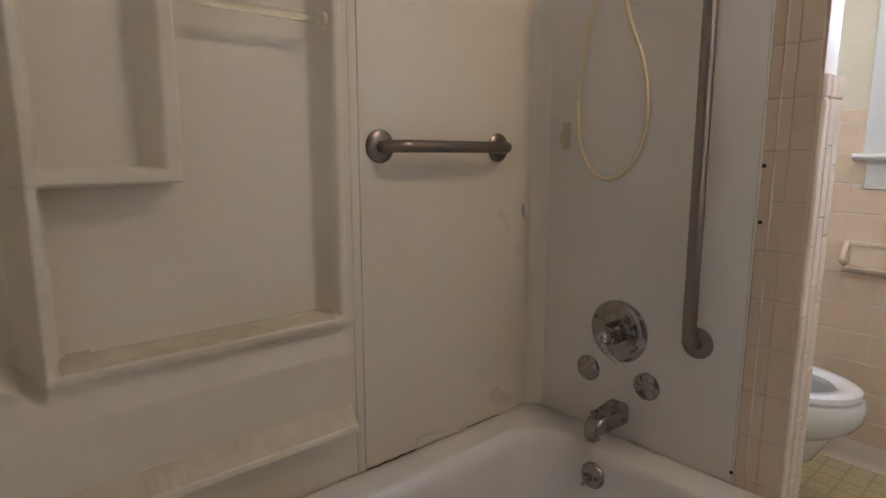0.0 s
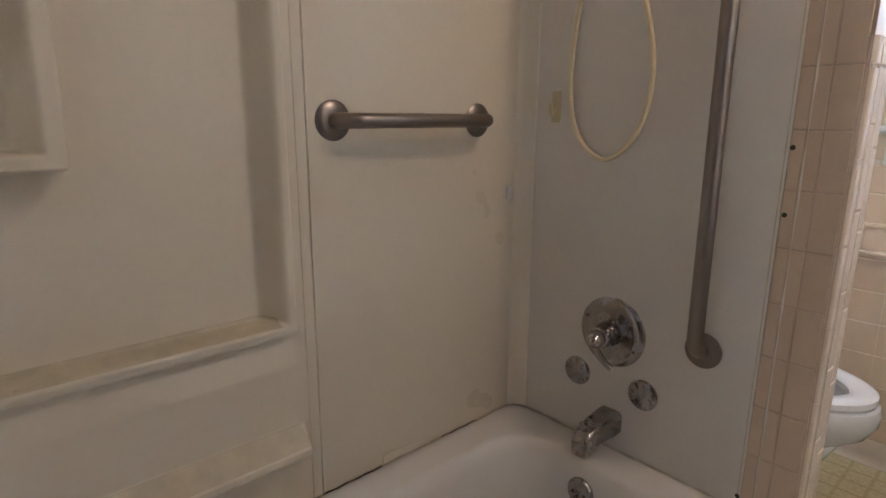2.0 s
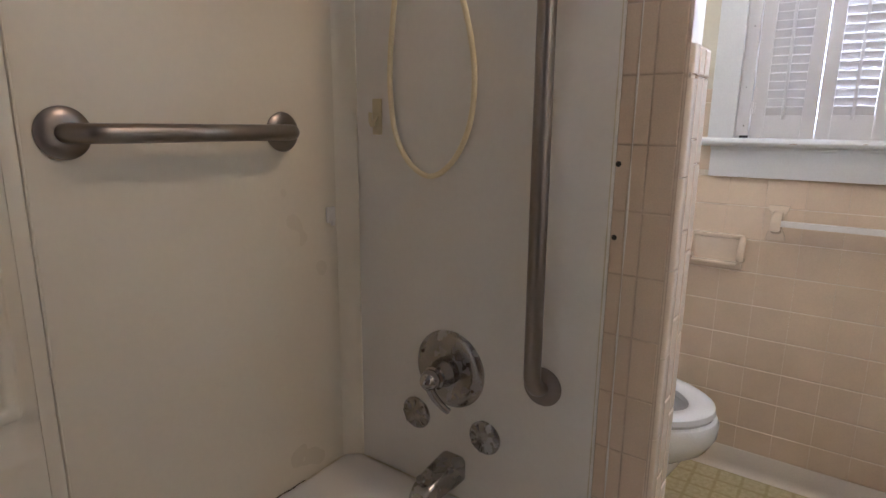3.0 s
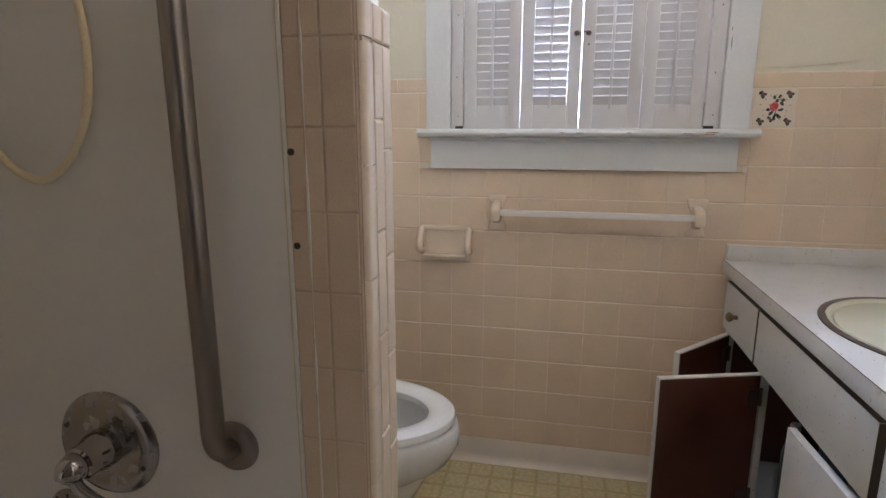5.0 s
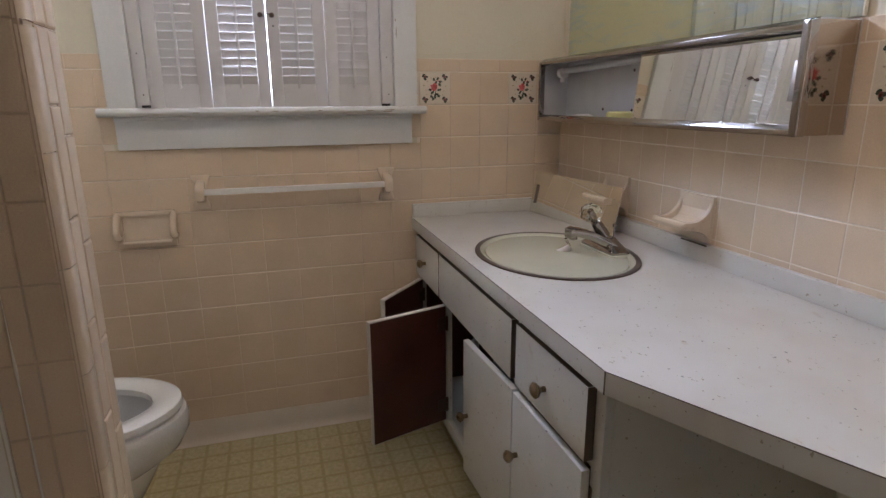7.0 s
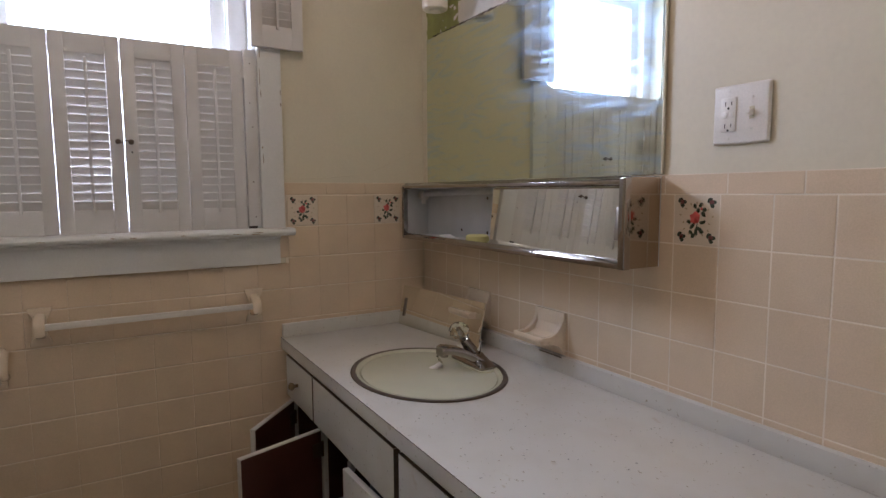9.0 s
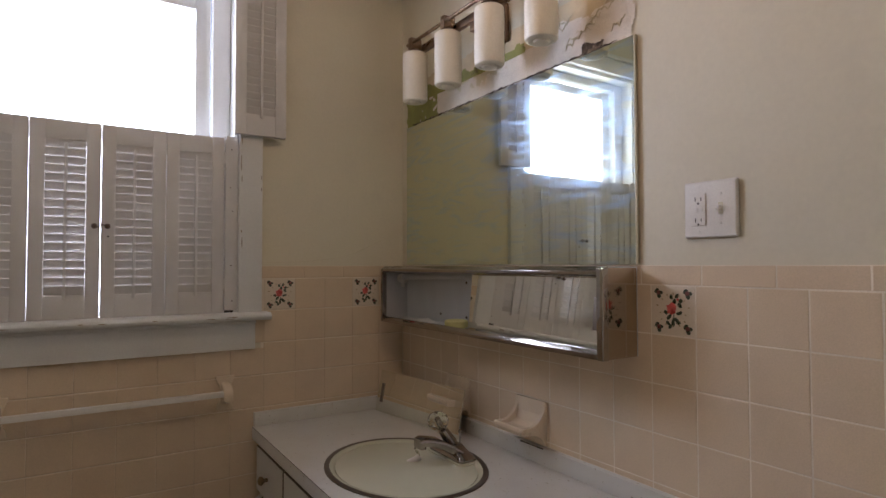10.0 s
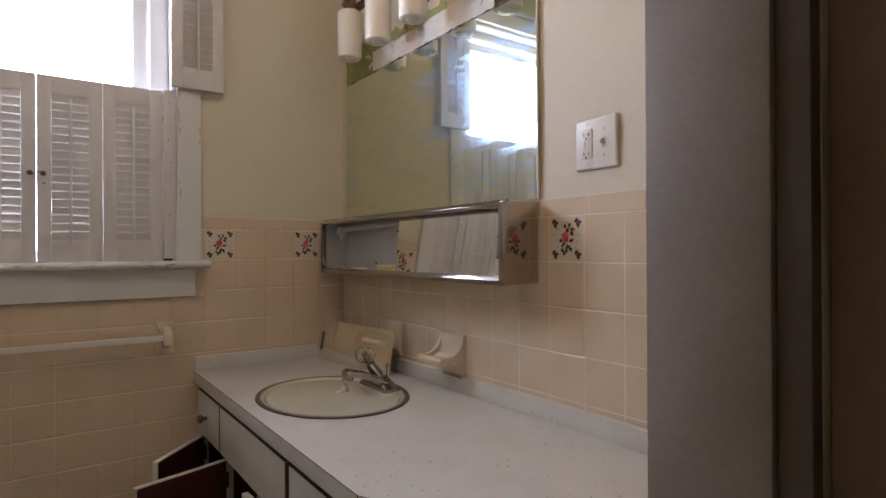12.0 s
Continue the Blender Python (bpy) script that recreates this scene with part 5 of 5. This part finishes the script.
for k in range(9):
    cx, cz, ln = 1.60 + 0.026 * k, 1.925 + 0.013 * ((k * 5) % 6), 0.05 + 0.02 * (k % 3)
    pts = [(cx + ln * (i / 14 - 0.5), S + 0.0062, cz + 0.006 * math.sin(i * 0.8 + k) + 0.004 * math.sin(i * 1.9 + k * 2) - 0.016 * (i / 14 - 0.5)) for i in range(15)]
    tagged(obj("trim_crack", tube(B(), pts, lambda t: 0.0005 + 0.0012 * math.sin(math.pi * t), 5), M["stain"]), "thin torn ridge in the rough plaster", kind="structure")
tagged(obj("trim_mirror_edge", tube(B(), [(1.60 + 1.0 * i / 80, S + 0.0095, 1.8815 + 0.002 * math.sin(i * 2.3)) for i in range(81)], lambda t: 0.0009 + 0.003 * abs(math.sin(t * 53) * math.sin(t * 17)), 5), M["mould"]), "dark ragged line along the mirror's top edge", kind="structure")


def switch_plate():
    cx, cz, y = 1.367, 1.450, S + 0.0035
    th = thing("outlet_and_switch", (cx, y, cz), "white double wall plate with an outlet and a toggle switch", "switch plate")
    part("plate", loft(B(), [[(cx + p[0], y + d, cz + p[1]) for p in rrect(0, 0, h, h, 0.004, 0, 3)] for h, d in ((0.0590, 0), (0.0590, 0.002), (0.0565, 0.0055), (0.054, 0.006))]), M["plastic"], th)
    gx = cx + 0.024
    out = part("outlet", boxed(gx - 0.0165, gx + 0.0165, y + 0.0055, y + 0.0085, cz - 0.034, cz + 0.034, bevel=0.0015), M["plastic"], th)
    for dz in (0.022, -0.022):
        for dx, hh in ((-0.0065, 0.0035), (0.0065, 0.0045)):
            part("slot", boxed(gx + dx - 0.0009, gx + dx + 0.0009, y + 0.0082, y + 0.0088, cz + dz - hh, cz + dz + hh), M["dark_slot"], out)
        part("ground_hole", lathe(B(), [(0.0024, 0), (0.0024, 0.0006), (0, 0.0006)], (0, 1, 0), (gx, y + 0.0082, cz + dz - 0.009), 10), M["dark_slot"], out)
    for dx in (-0.006, 0.006):
        part("test_button", boxed(gx + dx - 0.004, gx + dx + 0.004, y + 0.0082, y + 0.0098, cz - 0.0065, cz + 0.0065, bevel=0.0006), M["plastic"], out)
    sx = cx - 0.024
    part("toggle_recess", boxed(sx - 0.005, sx + 0.005, y + 0.0058, y + 0.0064, cz - 0.012, cz + 0.012), M["stain"], th)
    part("toggle", prism(B(), [(y + 0.006, cz - 0.006), (y + 0.020, cz - 0.001), (y + 0.019, cz + 0.005), (y + 0.006, cz + 0.006)], "x", sx - 0.004, sx + 0.004, bevel=0.001), M["plastic"], th)
    for x, z in ((gx, 0.047), (gx, -0.047), (sx, 0.030), (sx, -0.030)):
        part("screw", lathe(B(), [(0.003, 0), (0.0028, 0.001), (0, 0.0014)], (0, 1, 0), (x, y + 0.006, cz + z), 10), M["plastic"], th)


switch_plate()


# ---- under the counter ----
def bottle(x, y, z, r, h, body, cap, label):
    th = thing("bottle", (x, y, z), label, "bottle")
    part("bottle_body", lathe(B(), [(r * 0.9, 0), (r, 0.006), (r, h * 0.62), (r * 0.85, h * 0.72), (r * 0.4, h * 0.82), (r * 0.4, h * 0.86), (0, h * 0.86)], (0, 0, 1), (x, y, z), 20), body, th)
    part("cap", lathe(B(), [(r * 0.5, 0), (r * 0.5, h * 0.13), (r * 0.42, h * 0.15), (0, h * 0.15)], (0, 0, 1), (x, y, z + h * 0.865), 16), cap, th)


bottle(2.53, -0.62, 0.1265, 0.040, 0.24, M["bottle"], M["plastic"], "blue-grey bottle with a white cap inside the vanity")
bottle(2.45, -0.475, 0.1265, 0.027, 0.25, M["bottle_green"], M["cab_in"], "dark green bottle with a pale grey cap inside the vanity")


# ---- base boards, entry door and casing ----
prof = [(W - 0.0105, 0.0015), (W - 0.020, 0.0), (W - 0.024, 0.0015), (W - 0.016, 0.006), (W - 0.0085, 0.016), (W - 0.006, 0.03), (W - 0.006, 0.084), (W - 0.002, 0.090), (W + 0.0004, 0.090), (W + 0.0004, 0.0015)]
tagged(obj("baseboard", prism(B(), [(x, z) for x, z in prof], "y", -0.33, 1.295), M["base"]), "pale vinyl cove baseboard under the tiles", kind="structure")
tagged(obj("door_casing", boxed(0.728, 0.842, -0.351, -0.331, 0, 2.12, bevel=0.003), M["jamb"]), "worn grey-brown painted door casing", kind="structure")
tagged(obj("door_casing_head", boxed(-0.30, 0.842, -0.351, -0.331, 2.1205, 2.22, bevel=0.003), M["jamb"]), "worn grey-brown painted door casing", kind="structure")
tagged(obj("door_casing_side", boxed(-0.30, -0.19, -0.351, -0.331, 0, 2.12, bevel=0.003), M["jamb"]), "worn grey-brown painted door casing", kind="structure")
tagged(obj("door_stop", boxed(0.701, 0.727, -0.42, -0.336, 0, 2.06, bevel=0.002), M["stop"]), "dark brown worn door stop", kind="structure")
dd = new("door_1")
tagged(dd, "plain dark brown wooden door, closed", kind="structure")
part("door_slab", boxed(-0.158, 0.699, -0.42, -0.362, 0.008, 2.058, bevel=0.002), M["door_brown"], dd)
part("door_handle", lathe(B(), [(0.03, 0), (0.03, 0.004), (0.012, 0.008), (0.012, 0.035), (0.026, 0.042), (0.028, 0.055), (0.015, 0.065), (0, 0.066)], (0, 1, 0), (-0.09, -0.362, 0.98), 24), M["brass"], dd)
tagged(obj("wire_crack", tube(B(), bez([(W - 0.0045, -0.36, 1.345), (W - 0.0045, -0.52, 1.352), (W - 0.0045, -0.66, 1.372), (W - 0.0045, -0.78, 1.42), (W - 0.0045, -0.86, 1.46)], 8), 0.0009, 5), M["stain"]), "thin curved crack in the wall paint", kind="structure")


# ---- tiles ----
def tile_mesh(name, w, h, t, material, bev=0.0022, side=1.0):
    """A tile face in the local x-z plane, facing -y, with its lower corner at the origin."""
    v, f = [], []
    for d, o in ((0, 0), (t * 0.55, 0.0), (t * 0.9, bev * 0.45), (t, bev)):
        q = o * side
        v += [(q, -d, o), (w - q, -d, o), (w - q, -d, h - o), (q, -d, h - o)]
    for k in range(3):
        for i in range(4):
            j = (i + 1) % 4
            f.append((4 * k + i, 4 * k + j, 4 * k + 4 + j, 4 * k + 4 + i))
    f.append((12, 13, 14, 15))
    me = bpy.data.meshes.new(name)
    me.from_pydata(v, [], f)
    me.materials.append(material)
    return me


meshes = {}
rt = random.Random(11)


def tile(parent, m, w, h, material=None, bev=0.0022, t=0.0045, name="tile", side=1.0):
    key = (round(w, 4), round(h, 4), name, bev, side)
    if key not in meshes:
        meshes[key] = tile_mesh(name, w, h, t, material or M["tile"], bev, side)
    o = new(name, meshes[key])
    o.parent = parent
    o.matrix_basis = m @ pose(0, rt.uniform(-0.0002, 0.0002), 0, rt.uniform(-0.15, 0.15), 0, rt.uniform(-0.15, 0.15))
    return o


J = 0.0016


def decal(parent, m):
    """The rose pattern of a flower tile, in the tile's own x-z plane."""
    def blob(bm, cx, cz, r, seed, n=12, sx=1.0, rot=0.0, y=-0.0049):
        rr = random.Random(seed)
        ps = []
        for k in range(n):
            a = 2 * math.pi * k / n
            q = r * rr.uniform(0.75, 1.15)
            px, pz = q * math.cos(a) * sx, q * math.sin(a)
            ps.append(bm.verts.new((cx + px * math.cos(rot) - pz * math.sin(rot), y, cz + px * math.sin(rot) + pz * math.cos(rot))))
        f = bm.faces.new(ps)
        f.normal_update()
        if f.normal.y > 0:
            f.normal_flip()
    c, g = P / 2, 0.96
    bm = B()
    for i, (x, z, s, r) in enumerate(((-0.010, -0.016, 2.2, 0.8), (0.008, -0.022, 2.2, -0.6), (0.016, -0.006, 2.0, 0.3), (0.004, 0.020, 2.0, 1.2), (-0.014, -0.030, 1.8, 2.2), (0.018, 0.012, 1.8, 2.4), (0.0, -0.030, 2.4, 1.5), (0.014, -0.028, 1.8, 0.2), (-0.018, -0.006, 1.8, 2.8), (-0.004, 0.030, 1.7, 1.9), (0.011, 0.033, 1.6, 0.9), (0.020, 0.022, 1.6, 0.3), (-0.008, -0.038, 1.8, 0.9))):
        blob(bm, c + g * x, c + g * z, 0.0046, i, 10, s * 0.8, r)
    for sx in (-1, 1):
        for sz in (-1, 1):
            for i, (x, z) in enumerate(((0.004, 0.0), (-0.005, 0.004), (0.0, -0.006))):
                blob(bm, c + sx * 0.036 + g * x, c + sz * 0.038 + g * z, 0.0054, i + 30, 8, 1.5, i * 1.1)
    blob(bm, c, c - 0.02, 0.0012, 5, 6, 14, 1.3)
    outs = [("leaves", bm, M["leaf"])]
    bm = B()
    blob(bm, c - 0.003, c + 0.004, 0.0135, 3, 16, y=-0.0051)
    blob(bm, c + 0.012, c + 0.024, 0.0035, 4, 8, y=-0.0051)
    outs.append(("rose", bm, M["rose"]))
    bm = B()
    for sx in (-1, 1):
        for sz in (-1, 1):
            blob(bm, c + sx * 0.036, c + sz * 0.038, 0.0056, 9 + sx, 9, y=-0.0052)
    outs.append(("bud", bm, M["bud"]))
    bm = B()
    for i in range(14):
        a = 2 * math.pi * i / 14 + 0.2
        blob(bm, c + 0.036 * math.cos(a) * (1 + 0.12 * math.sin(5 * a)), c + 0.036 * math.sin(a), 0.0019, 50 + i, 6, 1.7, a, y=-0.00495)
    outs.append(("sprig", bm, M["sprig"]))
    for nm, b2, mt in outs:
        o = obj(nm, b2, mt, smooth=0)
        o.parent = parent


def grout(x0, x1, y0, y1, z0, z1, parent):
    part("grout_bed", boxed(x0, x1, y0, y1, z0, z1), M["grout"], parent)


ROWS = [DADO - 0.0445 - P * (k + 1) for k in range(11)]
# window wall, columns counted from the joint under the window's right side
TX = W - 0.0002
gy = -0.351


def blocked(y0, y1, z0, z1):
    return y1 > WY0 - 0.055 and y0 < WY1 + 0.062 and z1 > 1.052 and z0 < 1.34


grout(W - 0.0028, W + 0.002, -0.90, WY0 - 0.0775, 1.04, DADO - 0.001, wall_east)
grout(W - 0.0028, W + 0.002, WY1 + 0.0775, 1.299, 1.04, DADO - 0.001, wall_east)
grout(W - 0.0028, W + 0.002, -0.90, 1.299, 0.05, 1.0405, wall_east)
FX = W - 0.0035


def east(y0, y1, z0, z1, name="tile", material=None):
    # local x runs towards -y on this wall
    return tile(wall_east, pose(FX + 0.0035, y1, z0, 0, 0, -90), y1 - y0 - 0.0004, z1 - z0 - 0.0022, material, bev=0.0030, name=name, side=0.3)


for c in range(-5, 15):
    y0 = gy + P * c
    y1 = y0 + P
    y0, y1 = max(y0, -0.9005), min(y1, 1.296)
    for r, z in enumerate(ROWS):
        if z + P < 0.09 or (y1 < -0.33 and z + P < 0.70):
            continue
        z0 = max(z, 0.0905)
        if y1 - y0 < 0.02:
            continue
        a, b, z1 = y0, y1, z + P
        if blocked(a, b, z0, z1):
            if z0 < 1.03:
                z1 = min(z1, 1.0505)
            elif c <= 0 and a < WY0 - 0.06:
                b = WY0 - 0.079 if z0 > 1.15 else WY0 - 0.056
            elif b > WY1 + 0.085:
                a = WY1 + 0.079 if z0 > 1.15 else WY1 + 0.063
            else:
                continue
            if z1 - z0 < 0.012 or b - a < 0.012:
                continue
        flower = r == 0 and c in (-1, -4)
        o = east(a, b, z0, z1, "flower_tile" if flower else "tile", M["flower_tile"] if flower else None)
        if flower:
            decal(o, None)
for a, b in [(-0.9005, -0.80), (-0.80, -0.648), (-0.648, -0.496), (-0.496, WY0 - 0.079), (WY1 + 0.079, 0.72), (0.72, 0.872), (0.872, 1.024), (1.024, 1.176), (1.176, 1.296)]:
    east(a, b, DADO - 0.0445, DADO, "cap_tile")

# mirror wall
grout(0.832, W - 0.006, S - 0.002, S + 0.0037, 0.79, DADO - 0.001, wall_south)
gx = 1.404
SY = S + 0.0035


def south(x0, x1, z0, z1, name="tile", material=None):
    return tile(wall_south, pose(x1, SY - 0.0035, z0, 0, 0, 180), x1 - x0 - 0.0020, z1 - z0 - 0.0020, material, name=name, bev=0.0016)


for c in range(-6, 12):
    x0, x1 = max(gx + P * c, 0.834), min(gx + P * (c + 1), W - 0.005)
    if x1 - x0 < 0.02:
        continue
    for r in range(5):
        z0, z1 = max(ROWS[r], 0.8305), ROWS[r] + P
        if z1 - z0 < 0.012:
            continue
        flower = r == 0 and c in (0,)
        o = south(x0, x1, z0, z1, "flower_tile" if flower else "tile", M["flower_tile"] if flower else None)
        if flower:
            decal(o, None)
x = 0.834
for b in [0.933, 1.085, 1.2375, 1.3895, 1.5415, 1.694, 1.846, 1.998, 2.15, 2.302, 2.454, 2.606, W - 0.005]:
    south(x, b, DADO - 0.0445, DADO, "cap_tile")
    x = b

# wing wall, bath side
part("grout_bed", boxed(F + 0.0014, F + 0.0062, 0.438, 0.5405, 0.0, 2.0), M["grout_tan"], wing)
for j in range(-1, 18):
    z0 = 0.0 + 1.179 - P * 11 + P * j + P
    a, b = max(z0, 0.002), min(z0 + P, 2.0)
    if b - a < 0.02:
        continue
    for y0, y1 in ((0.4425, 0.4885), (0.4885, 0.5145), (0.5145, 0.5405)):
        tile(wing, pose(F + 0.0045, y1, a, 0, 0, -90), y1 - y0 - J, b - a - J)
tagged(obj("trim_tile_caulk", tube(B(), [(F - 0.0002, 0.5140, 0.4 + 1.6 * i / 40) for i in range(41)], lambda t: 0.0003 + 0.0019 * abs(math.sin(23 * t + 2 * math.sin(61 * t))) ** 2, 6), M["caulk"]), "smeared white caulk line between tiles", kind="structure")
# wing wall, end: three narrow columns with staggered joints, the first with a rounded corner
grout(F + 0.012, 1.668, 0.4365, 0.4465, 0.0, DADO - 0.010, wing)
EY = 0.4375


def bullnose(z0, z1):
    """An edge tile whose outer corner is a quarter round."""
    r = 0.013
    x0, x1, y0 = F + 0.0004, 1.592 - J, EY - 0.006
    pts = [(x0, 0.4425)] + [(x0 + r - r * math.cos(a), y0 + r - r * math.sin(a)) for a in (math.pi / 2 * k / 6 for k in range(1, 7))]
    pts += [(x1 - 0.004, y0), (x1 - 0.0012, y0 + 0.0012), (x1, y0 + 0.004), (x1, EY + 0.004), (x0 + r, 0.4435)]
    o = part("edge_tile", prism(B(), pts, "z", z0 + 0.0008, z1 - 0.0008, bevel=0.0), M["edge_glaze"], wing)
    return o


for k, (x0, x1, off) in enumerate(((F + 0.001, 1.592, 0.0), (1.592, 1.632, 0.060), (1.632, 1.671, 0.018))):
    z = -P + off
    while z < DADO - 0.06:
        a = max(z, 0.002)
        h = 0.155
        b = min(z + h, DADO - 0.046)
        if b - a > 0.02:
            if k == 0:
                bullnose(a, b)
            else:
                tile(wing, pose(x0, EY, a), x1 - x0 - J, b - a - J, M["edge_glaze"], bev=0.004, t=0.006, name="edge_tile")
        z += h
for k, (x0, x1) in enumerate(((F + 0.001, 1.592), (1.592, 1.632), (1.632, 1.671))):
    if k == 0:
        bullnose(DADO - 0.046, DADO)
    else:
        tile(wing, pose(x0, EY, DADO - 0.046), x1 - x0 - J, 0.046, M["edge_glaze"], bev=0.006, t=0.0065, name="edge_tile")
# toilet side of the wing wall
grout(1.6638, 1.668, 0.44, 1.295, 0.0, DADO - 0.001, wing)
for c in range(8):
    y0, y1 = 0.444 + P * c, min(0.444 + P * (c + 1), 1.295)
    if y1 - y0 < 0.02:
        continue
    for r, z in enumerate(ROWS):
        a = max(z, 0.002)
        if z + P - a < 0.02:
            continue
        tile(wing, pose(1.6655, y0, a, 0, 0, 90), y1 - y0 - J, z + P - a - J)
    tile(wing, pose(1.6655, y0, DADO - 0.0445, 0, 0, 90), y1 - y0 - J, 0.0435, name="cap_tile")
for y, z in ((0.541, 1.146), (0.539, 1.020), (0.546, 0.405)):
    tagged(obj("trim_screw_hole", lathe(B(), [(0.0048, 0), (0.0048, 0.0012), (0.003, 0.0016), (0, 0.0016)], (-1, 0, 0), (F + 0.0002 if y < 0.5415 else F - 0.0018, y - 0.006 if y < 0.5415 else y, z), 14), M["dark_slot"]), "dark old screw hole", kind="structure")
